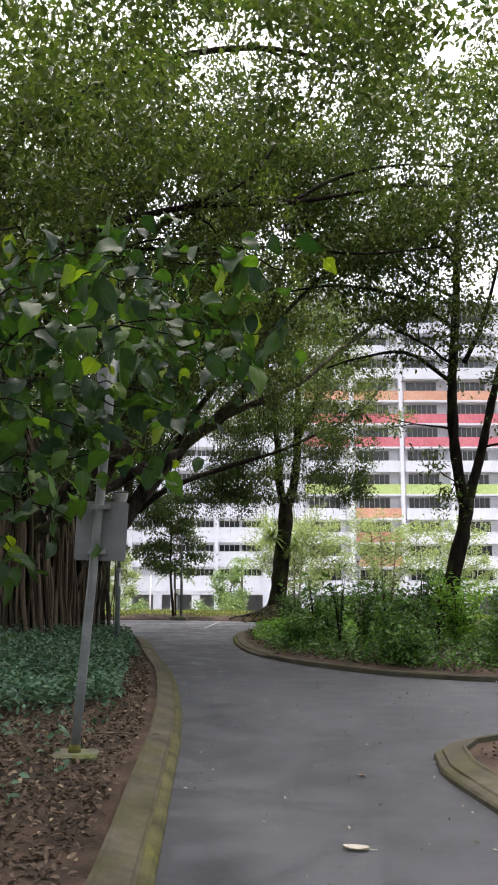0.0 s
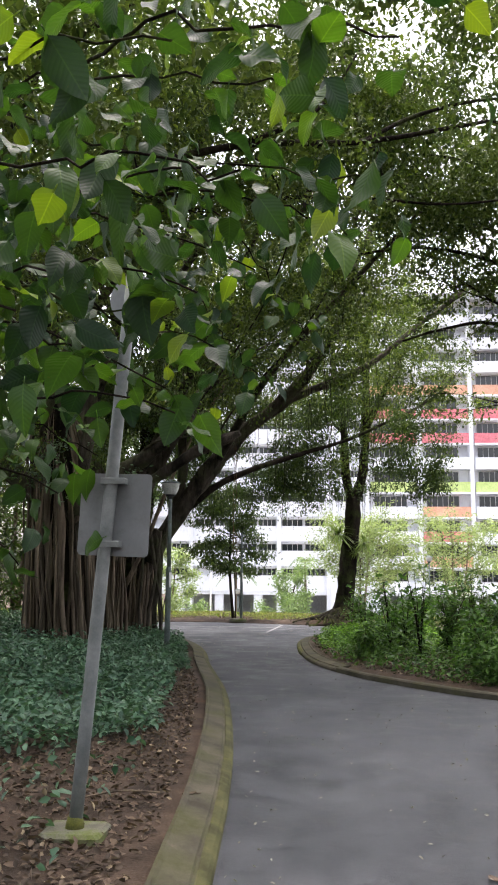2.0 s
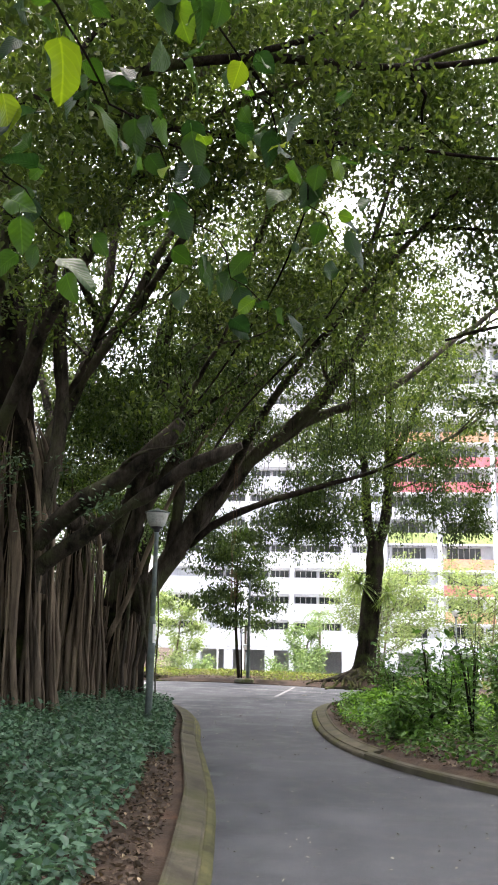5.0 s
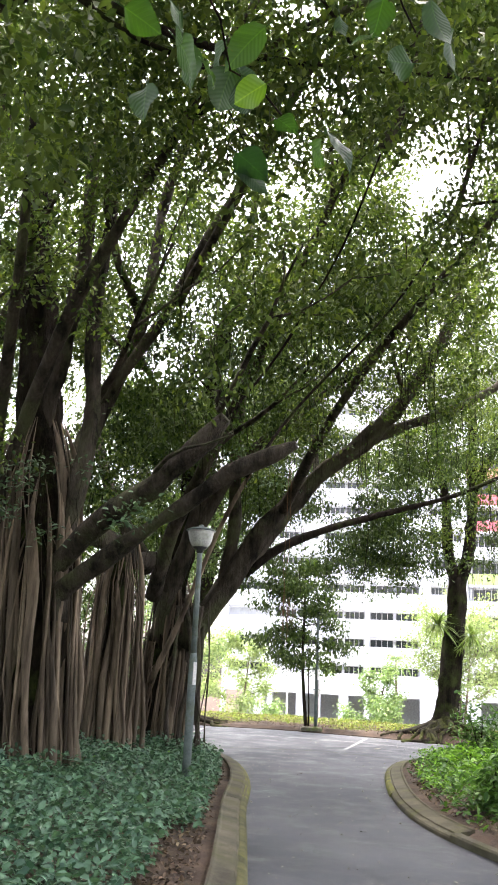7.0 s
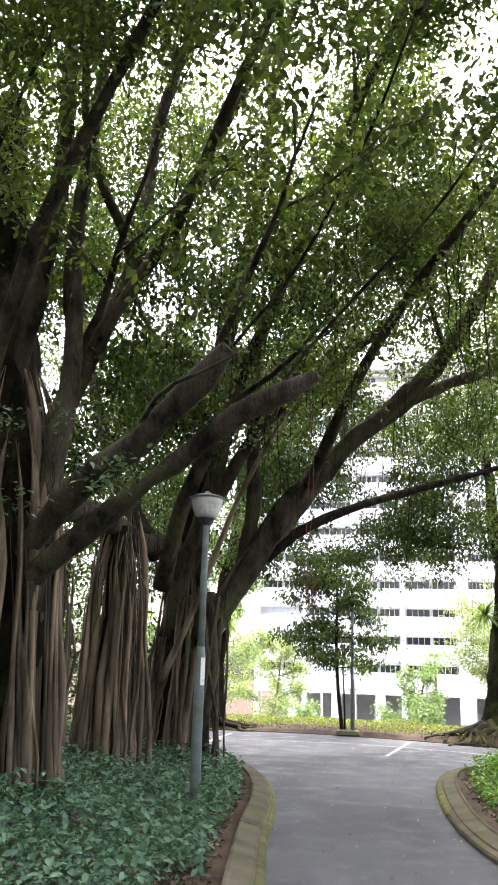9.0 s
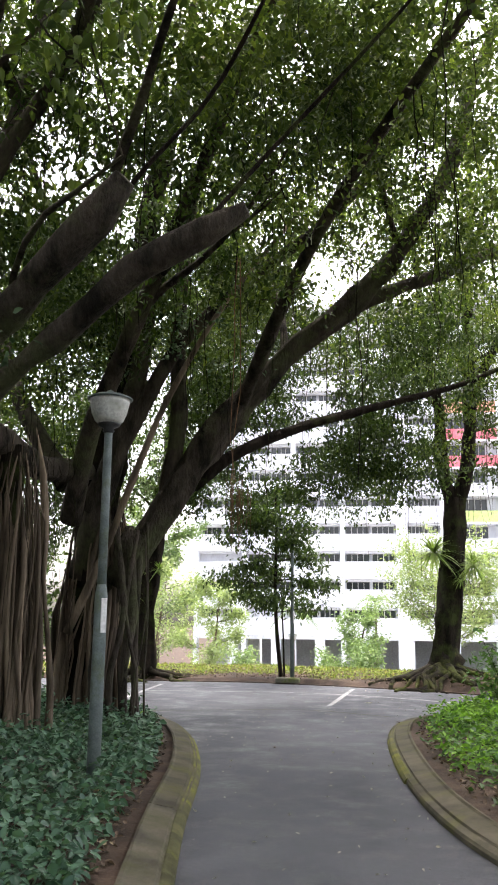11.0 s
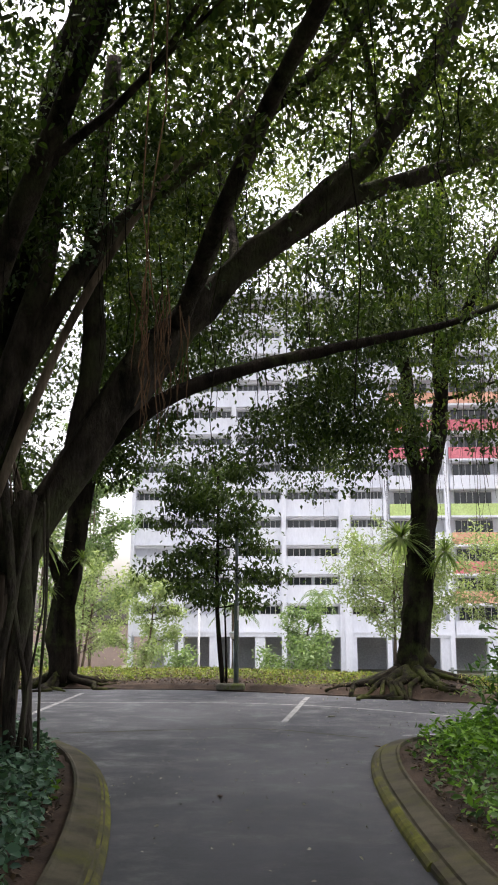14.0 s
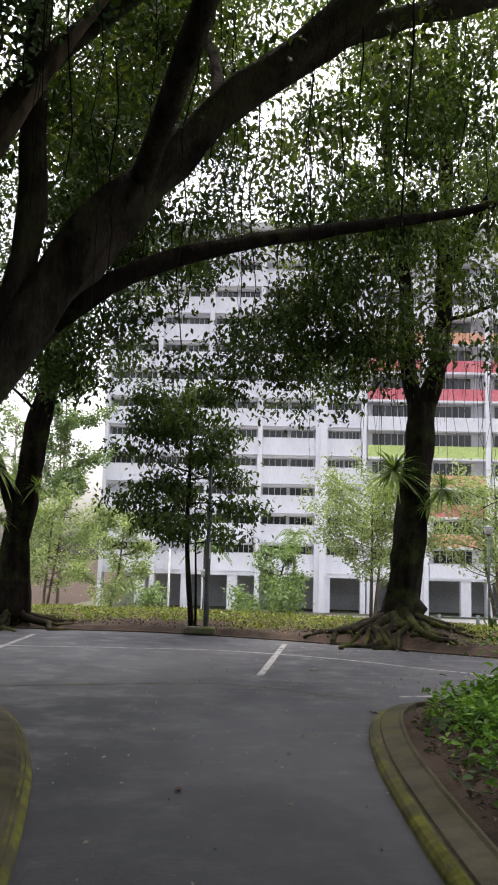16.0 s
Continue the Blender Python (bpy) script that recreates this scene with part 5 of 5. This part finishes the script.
part("collar", Build().lathe(0, 0, [(0.06, 0.06), (0.055, 0.10), (0.045, 0.14)], 14), MOSS, sign, "green moss collar")


def plate(x0, x1, z0, z1, y, r):
    b, n = Build(), 5
    ring = []
    for cx, cz, a0 in ((x1 - r, z0 + r, -90), (x1 - r, z1 - r, 0), (x0 + r, z1 - r, 90), (x0 + r, z0 + r, 180)):
        ring += [(cx + r * math.cos(radians(a0 + 90 * i / n)), cz + r * math.sin(radians(a0 + 90 * i / n))) for i in range(n + 1)]
    k = len(ring)
    return b.add([(x, y, z) for x, z in ring] + [(x, y + 0.004, z) for x, z in ring], [tuple(range(k)), tuple(range(2 * k - 1, k - 1, -1))] + [(i, (i + 1) % k, k + (i + 1) % k, k + i) for i in range(k)])


pl = part("plate", plate(-0.15, 0.33, 1.71, 2.24, 0.075, 0.03), PLATE, sign, "bare grey aluminium back of a sign", False)
pl.rotation_euler = (0, radians(2.0), radians(-8))
for z in (1.78, 2.18):
    br = Build().box(lean * z - 0.065, -0.05, z - 0.02, lean * z + 0.10, 0.072, z + 0.02, 0.006)
    part("clamp", br, STEEL, sign, "bolted steel clamp", False)
part("channel", Build().box(0.215, 0.05, 1.72, 0.25, 0.072, 2.23), STEEL, sign, "vertical stiffening channel", False)
disc = Build().lathe(0, 0, [(0.17, 0.0), (0.17, 0.004)], 28)
dk = part("round_plate", disc, PLATE, sign, "back of a round sign plate", False)
dk.matrix_basis = pose(0.25, 0.07, 3.42, 90, 0, -8)


# ---------- lamp posts ----------
def lamp_post(x, y, z, h, s, label):
    ob = thing("street_lamp", label, "street lamp", (x, y, z), "lamp posts")
    part("base", Build().lathe(0, 0, [(0.11 * s, -0.1), (0.11 * s, 0.02), (0.075 * s, 0.05), (0.062 * s, 0.08)], 16), MOSS, ob, "mossy foot")
    part("lower_pole", Build().lathe(0, 0, [(0.06 * s, 0.05), (0.058 * s, h * 0.47), (0.05 * s, h * 0.485), (0.042 * s, h * 0.5)], 16), GREENPOST, ob)
    part("access_door", Build().box(-0.028 * s, -0.064 * s, h * 0.38, 0.028 * s, -0.05 * s, h * 0.465, 0.004), WINDOWFRAME, ob, "pale access cover", False).rotation_euler = (0, 0, radians(48))
    part("upper_pole", Build().lathe(0, 0, [(0.042 * s, h * 0.5), (0.038 * s, h - 0.36 * s)], 16), GREENPOST, ob)
    part("neck", Build().lathe(0, 0, [(0.04 * s, h - 0.38 * s), (0.055 * s, h - 0.36 * s), (0.05 * s, h - 0.335 * s), (0.1 * s, h - 0.31 * s), (0.11 * s, h - 0.29 * s)], 16), DARKMETAL, ob)
    part("globe", Build().lathe(0, 0, [(0.10 * s, h - 0.29 * s), (0.135 * s, h - 0.26 * s), (0.165 * s, h - 0.19 * s), (0.185 * s, h - 0.10 * s), (0.195 * s, h - 0.055 * s)], 20), OPAL, ob, "milky dirty lamp bowl, unlit")
    part("cap", Build().lathe(0, 0, [(0.215 * s, h - 0.058 * s), (0.217 * s, h - 0.045 * s), (0.15 * s, h - 0.015 * s), (0.05 * s, h + 0.005 * s), (0.03 * s, h + 0.03 * s), (0.012 * s, h + 0.04 * s)], 20), GREENPOST, ob, "shallow grey lamp cap")
    return ob


lamp_post(-3.03, 20.13, 0.11, 3.57, 1.0, "grey-green lamp post with a milky bowl, mossy foot")
lamp_post(-2.79, 35.9, 0.1, 3.85, 0.95, "tall thin grey lamp post beside the young tree")
lamp_post(-4.3, 52.0, -2.9, 4.0, 1.0, "grey lamp post beyond the grass bank")
lamp_post(6.3, 50.0, -2.2, 5.2, 1.0, "thin grey lamp post beyond the shrubs")
b = Build().box(-0.35, -0.14, -0.06, 0.3, 0.14, 0.06, 0.03)
tagged(part("kerb_block", b, CONCRETE, smooth=False), "mossy concrete slab at the lamp post's foot", "slab").location = (-2.88, 35.82, 0.1)

pole = thing("white_pole", "thin white metal pole beyond the grass bank", "pole", (-6.8, 60.0, -3.3))
part("shaft", Build().lathe(0, 0, [(0.07, 0.0), (0.06, 2.0), (0.05, 5.4)], 12), WINDOWFRAME, pole)
part("foot", Build().lathe(0, 0, [(0.16, -0.05), (0.16, 0.08), (0.09, 0.16)], 12), CONCRETE, pole)

# ---------- railing beyond the bank ----------
rail = thing("railing", "low dark green metal railing along the bank", "railing", (2.6, 39.3, -0.25))
for i in range(7):
    part("post", Build().tube([(i * 0.9, -0.1 * i, 0), (i * 0.9, -0.1 * i, 0.62)], [0.045, 0.045], 8), GREENPOST, rail)
for z in (0.3, 0.55):
    part("bar", Build().tube([(-0.1, 0, z), (5.5, -0.61, z)], [0.022, 0.022], 8), GREENPOST, rail)


# ---------- trees and ground below the bank ----------
def small_tree(x, y, h, r, seed, material, leaf, n, label, bare=0.25, stems=1, z=-3.3, group="trees before the flats"):
    ob = thing("small_tree", label, "tree", (x, y, z), group)
    q, tw, tp = random.Random(seed), Build(), []
    for s in range(stems):
        dx = q.gauss(0, 0.25)
        c = spline([(dx * 0.3, 0, -0.3), (dx, q.gauss(0, 0.1), h * 0.3), (dx * 2.2, q.gauss(0, 0.2), h * 0.6), (dx * 3, q.gauss(0, 0.3), h * 0.95)], 0.4)
        part("trunk", Build().tube(c, [0.11 - 0.085 * i / len(c) for i in range(len(c))], 8, 0.15), ROOT, ob)
        for k in range(13):
            t = bare + (1 - bare) * k / 12
            p = c[min(int(t * len(c)), len(c) - 1)]
            a = 2.4 * k + s
            grow(tw, tp, p, (math.cos(a), math.sin(a), 0.35), r * (1.1 - 0.55 * t), 0.03, 1, seed * 50 + k + s * 17, 0.7, 0.2)
    part("twig_growth", tw, ROOT, ob)
    pick = np.array(tp)[RNG.integers(0, len(tp), n)]
    part("foliage", leaf_mesh("foliage", pick + RNG.normal(0, 0.22, (n, 3)), leaf, material, 0.5, 0.3), material, ob)
    return ob


def palm(x, y, h, seed):
    ob = thing("palm_tree", "small slender palm before the white flats", "palm", (x, y, -3.3), "trees before the flats")
    q = random.Random(seed)
    part("trunk", Build().tube([(0, 0, -0.2), (0.05, 0, h * 0.5), (0, 0, h)], [0.14, 0.1, 0.09], 8, 0.1), ROOT, ob)
    for k in range(14):
        a, e = 2.4 * k, q.uniform(0.1, 1.1)
        b = Build()
        c = [Vector((math.cos(a) * 1.7 * t * math.cos(e), math.sin(a) * 1.7 * t * math.cos(e), h + 1.7 * t * math.sin(e) - 1.3 * t * t)) for t in [i / 7 for i in range(8)]]
        b.tube(c, [0.02] * 8, 4, cap=False)
        s = Vector((-math.sin(a), math.cos(a), 0))
        for i in range(1, 8):
            for sd in (-1, 1):
                for u in (0, 0.5):
                    p = c[i] - (c[i] - c[i - 1]) * u
                    L = 0.5 * (1.15 - i / 8)
                    t = p + s * sd * L + Vector((0, 0, -0.25 * L)) + (c[i] - c[i - 1]) * 0.5
                    k0 = len(b.v)
                    dd = (c[i] - c[i - 1]) * 0.16
                    b.v += [tuple(p - dd), tuple(p + dd), tuple(t)]
                    b.f.append((k0, k0 + 1, k0 + 2))
        part("frond", b, FRESHDARK, ob)
    return ob


small_tree(-10.4, 62, 6.6, 2.1, 1, FRESH, 0.2, 5200, "small feathery light green tree")
small_tree(-2.9, 62, 5.2, 1.8, 2, FRESHDARK, 0.2, 4200, "small rounded blue-green tree")
small_tree(-1.2, 60, 3.6, 1.2, 3, FRESHDARK, 0.2, 1800, "low bushy green sapling")
small_tree(3.2, 62, 8.6, 4.3, 4, FRESH, 0.2, 10500, "spreading yellow-green tree with bare lower stems", 0.52, 3)
small_tree(9.6, 62, 8.6, 4.0, 5, FRESH, 0.2, 7500, "spreading yellow-green tree with bare lower stems", 0.52, 3)
small_tree(15.5, 64, 8.6, 3.0, 15, FRESH, 0.2, 6000, "spreading yellow-green tree with bare lower stems", 0.45, 2)
small_tree(-15.2, 68, 8.2, 2.6, 6, FRESH, 0.22, 5200, "yellow-green tree with a crooked trunk", 0.35, 2)
small_tree(-19.5, 88, 21.0, 4.4, 7, FRESHDARK, 0.34, 11000, "tall dense green tree beside the flats", 0.3, 2)
small_tree(-25.5, 92, 17.0, 4.8, 8, FRESHDARK, 0.36, 5000, "broad green tree in the distance", 0.2, 2)
small_tree(-33, 90, 12.0, 5, 9, DARKLEAF, 0.36, 5000, "broad dark green tree in the distance", 0.2, 2)
small_tree(-14.0, 58, 3.2, 1.2, 10, FRESHDARK, 0.18, 2200, "low rounded bush before the cars")
small_tree(-6.5, 60, 3.0, 1.0, 12, FRESHDARK, 0.18, 1400, "low rounded bush before the flats")
small_tree(-12.5, 27.5, 8.0, 3.2, 21, DARKLEAF, 0.2, 9000, "dark leafy tree behind the banyan", 0.12, 2, 0.1, "trees behind the banyan")
small_tree(-11.5, 20.5, 8.5, 3.0, 22, DARKLEAF, 0.2, 9000, "dark leafy tree behind the banyan", 0.12, 2, 0.1, "trees behind the banyan")
small_tree(-10.0, 14.0, 8.0, 2.8, 23, DARKLEAF, 0.18, 8000, "dark leafy tree behind the banyan", 0.12, 2, 0.1, "trees behind the banyan")
small_tree(-10.0, 31.0, 7.0, 2.6, 24, DARKLEAF, 0.17, 7000, "dark leafy tree behind the banyan", 0.1, 2, 0.1, "trees behind the banyan")
palm(-6.0, 70, 5.6, 1)
palm(-0.6, 72, 6.4, 2)


# ---------- the flats ----------
flats = thing("apartment_building", "long white slab of flats with coloured parapets and dark ribbon windows", "building", (0, 100, -3.5))
X0, X1, STOREYS, SH, VOID = -18.6, 46.0, 12, 2.8, 4.0
part("wall", Build().box(X0, 1.2, VOID, X1, 12, VOID + STOREYS * SH), WALLWHITE, flats, "white painted wall", False)
# back wall of the void: its shade is put into the grey colour
part("wall", Build().box(X0 + 1, 6.0, 0, X1, 11.5, VOID), WALLGREY, flats, "ground-floor wall, coloured grey for the void's shade", False)
part("roof", Build().box(X0 - 0.3, -0.6, VOID + STOREYS * SH, X1 + 0.3, 12.3, VOID + STOREYS * SH + 0.7), WALLGREY, flats, "flat roof slab", False)
part("paving", Build().box(X0 - 3, -3, 0.0, X1, 12, 0.25), CONCRETE, flats, "concrete apron", False)
part("wall", Build().box(6.0, -0.2, VOID + STOREYS * SH + 0.7, 12.0, 6.0, VOID + STOREYS * SH + 3.2), WALLWHITE, flats, "roof tank room", False)
BAYS = [(-18.6, -14.0), (-13.6, -9.0), (-8.6, -4.0), (-3.6, 1.6), (2.7, 6.0)]
CORR = [(6.6, 11.9), (12.5, 17.8), (18.4, 23.7), (24.3, 29.6), (30.2, 35.5), (36.1, 41.4)]
for a, b_ in BAYS + CORR:
    part("pillar", Build().box(b_, -0.15, 0.2, b_ + 0.45, 1.3, VOID + STOREYS * SH), WALLWHITE, flats, "", False)
part("pillar", Build().box(X0 - 0.35, -0.15, 0.2, X0, 1.3, VOID + STOREYS * SH), WALLWHITE, flats, "", False)
part("stair_fin", Build().box(2.05, -0.5, 0.2, 2.7, 1.3, VOID + STOREYS * SH + 0.7), WALLWHITE, flats, "tall white fin", False)
for x in np.arange(X0 + 3.2, X1, 4.4):
    part("column", Build().box(x, 0.1, 0.2, x + 0.95, 0.9, VOID - 0.3), WALLWHITE, flats, "", False)
part("beam", Build().box(X0, 0.0, VOID - 0.5, X1, 1.2, VOID), WALLWHITE, flats, "", False)


def window_mesh(wd, hg, panes):
    f = Build().box(0, 0, 0, wd, 0.08, 0.06).box(0, 0, hg - 0.06, wd, 0.08, hg)
    for i in range(panes + 1):
        x = (wd - 0.05) * i / panes
        f.box(x, 0, 0.06, x + 0.05, 0.08, hg - 0.06)
    return f.mesh("window", WINDOWFRAME, False), Build().box(0.02, 0.05, 0.03, wd - 0.02, 0.07, hg - 0.03).mesh("pane", GLASS, False)


WIN, CORRIDOR = {}, {}
TINT = {1: ORANGE, 2: RED, 3: ORANGE, 4: LIME, 6: RED, 7: RED, 8: ORANGE}
q = random.Random(2)
for s in range(STOREYS):
    z = VOID + s * SH
    for a, b_ in BAYS:
        wd = round(b_ - a, 2)
        part("spandrel", Build().box(a, 0.25, z + 0.02, b_, 1.25, z + 1.62), WALLWHITE, flats, "", False)
        part("ledge", Build().box(a, -0.1, z - 0.12, b_, 1.25, z + 0.02), WALLWHITE, flats, "", False)
        part("spandrel", Build().box(a, 0.45, z + 2.45, b_, 1.25, z + 2.68), WALLWHITE, flats, "", False)
        for x, w_, n_ in ((a + 0.12, wd * 0.46, 4), (a + wd * 0.53, wd * 0.44, 4)):
            if q.random() < 0.12:
                continue
            if (round(w_, 2), n_) not in WIN:
                WIN[(round(w_, 2), n_)] = window_mesh(w_, 0.83, n_)
            fm, pm = WIN[(round(w_, 2), n_)]
            wo = part("window", fm, None, flats)
            wo.location = (x, 0.95, z + 1.62)
            part("pane", pm, None, wo)
    for i, (a, b_) in enumerate(CORR):
        short = s in (1, 2, 3)
        paint = TINT.get(s, WALLWHITE)
        part("parapet", Build().box(a, -0.05, z - 0.1, b_, 0.12, z + 1.05), WALLWHITE if short and i != 1 else paint, flats, "", False)
        part("ledge", Build().box(a, -0.15, z - 0.3, b_, 1.25, z - 0.1), WALLWHITE, flats, "", False)
        if (1, i) not in CORRIDOR:
            CORRIDOR[(1, i)] = window_mesh(b_ - a - 1.6, 1.3, 6)
        fm, pm = CORRIDOR[(1, i)]
        wo = part("window", fm, None, flats)
        wo.location = (a + 0.5, 1.08, z + 1.08)
        part("pane", pm, None, wo)


b = Build().box(-70, 56, -3.4, 60, 97, -3.27)
tagged(part("pavement", b, PAVING, smooth=False), "pale concrete car park below the bank", "pavement", "", "structure")


# ---------- parked cars ----------
def car(x, y, z, turn, label):
    ob = thing("car", label, "car", (x, y, z), "parked cars")
    ob.rotation_euler = (0, 0, radians(turn))
    side = [(-2.1, 0.35), (-2.15, 0.7), (-1.95, 0.95), (-1.4, 1.02), (-0.85, 1.42), (0.6, 1.45), (1.25, 1.05), (2.0, 0.9), (2.15, 0.6), (2.1, 0.3)]
    n = len(side)
    vs = []
    for y_, k in ((-0.82, 0.96), (-0.86, 1.0), (0.86, 1.0), (0.82, 0.96)):
        vs += [(px * k, y_ * (0.8 if pz > 1.1 else 1), pz) for px, pz in side]
    fs = [tuple(range(n)), tuple(range(4 * n - 1, 3 * n - 1, -1))] + [(r * n + i, r * n + (i + 1) % n, (r + 1) * n + (i + 1) % n, (r + 1) * n + i) for r in range(3) for i in range(n)]
    part("body", Build().add(vs, fs), CARPAINT, ob, "", False)
    part("side_window", Build().add([(-1.2, -0.87, 1.02), (1.0, -0.87, 1.02), (0.5, -0.74, 1.38), (-0.78, -0.74, 1.36)], [(0, 1, 2, 3)]).add([(-1.2, 0.87, 1.02), (1.0, 0.87, 1.02), (0.5, 0.74, 1.38), (-0.78, 0.74, 1.36)], [(3, 2, 1, 0)]), GLASS, ob, "dark glass", False)
    for wx in (-1.3, 1.3):
        for wy in (-0.8, 0.8):
            wh = part("wheel", Build().lathe(0, 0, [(0.2, -0.1), (0.31, -0.09), (0.32, 0), (0.31, 0.09), (0.2, 0.1)], 16), RUBBER, ob, "black tyre")
            wh.matrix_basis = pose(wx, wy, 0.32, 90)
            rm = part("rim", Build().lathe(0, 0, [(0.19, -0.105), (0.19, 0.105)], 12), STEEL, wh, "grey rim")
    return ob


car(-15.5, 74, -3.3, 12, "silver parked car below the bank")
car(-20.5, 76, -3.3, 8, "silver parked car below the bank")


# ---------- small things on the ground ----------
def dry_leaf(x, y, z, turn, size, label):
    """One curled dead leaf with a stalk."""
    b = Build()
    for i in range(7):
        t = i / 6
        w = 0.28 * math.sin(math.pi * min(0.98, 0.05 + 0.93 * t)) ** 0.8
        for s in (-1, 0, 1):
            b.v.append((s * w * size, size * t, size * (0.10 * abs(s) + 0.14 * (t - 0.5) ** 2)))
    b.f = [(3 * i + k, 3 * i + k + 1, 3 * i + 4 + k, 3 * i + 3 + k) for i in range(6) for k in range(2)]
    st = Build().tube([(0, -0.3 * size, 0.03 * size), (0, 0, 0.03 * size)], [0.004, 0.003], 5)
    b.add(st.v, st.f)
    ob = part("fallen_leaf", b, PETAL if size > 0.12 else LITTER)
    ob.location, ob.rotation_euler = (x, y, z), (0, 0, radians(turn))
    return tagged(ob, label, "leaf", "single fallen leaves")


dry_leaf(0.72, 5.45, 0.006, 75, 0.16, "large pale dry leaf lying on the asphalt")
dry_leaf(0.95, 7.4, 0.006, 20, 0.10, "dark curled leaf lying on the asphalt")
dry_leaf(-0.9, 8.75, 0.11, 120, 0.11, "dark curled leaf lying on the kerb")
dry_leaf(-0.2, 27.2, 0.008, 40, 0.11, "dark curled leaf lying on the asphalt")
dry_leaf(-1.9, 24.0, 0.008, 200, 0.10, "dark curled leaf lying on the asphalt")
dry_leaf(-0.8, 30.6, 0.008, 300, 0.14, "pale dry leaf lying on the car park lane")
twig = Build().tube(spline([(-1.75, 8.35, 0.13), (-1.45, 8.6, 0.15), (-1.15, 8.68, 0.13)], 0.08), [0.008] * len(spline([(-1.75, 8.35, 0.13), (-1.45, 8.6, 0.15), (-1.15, 8.68, 0.13)], 0.08)), 5)
tagged(part("fallen_twig", twig, ROOT), "thin dry twig lying on leaf litter", "twig")
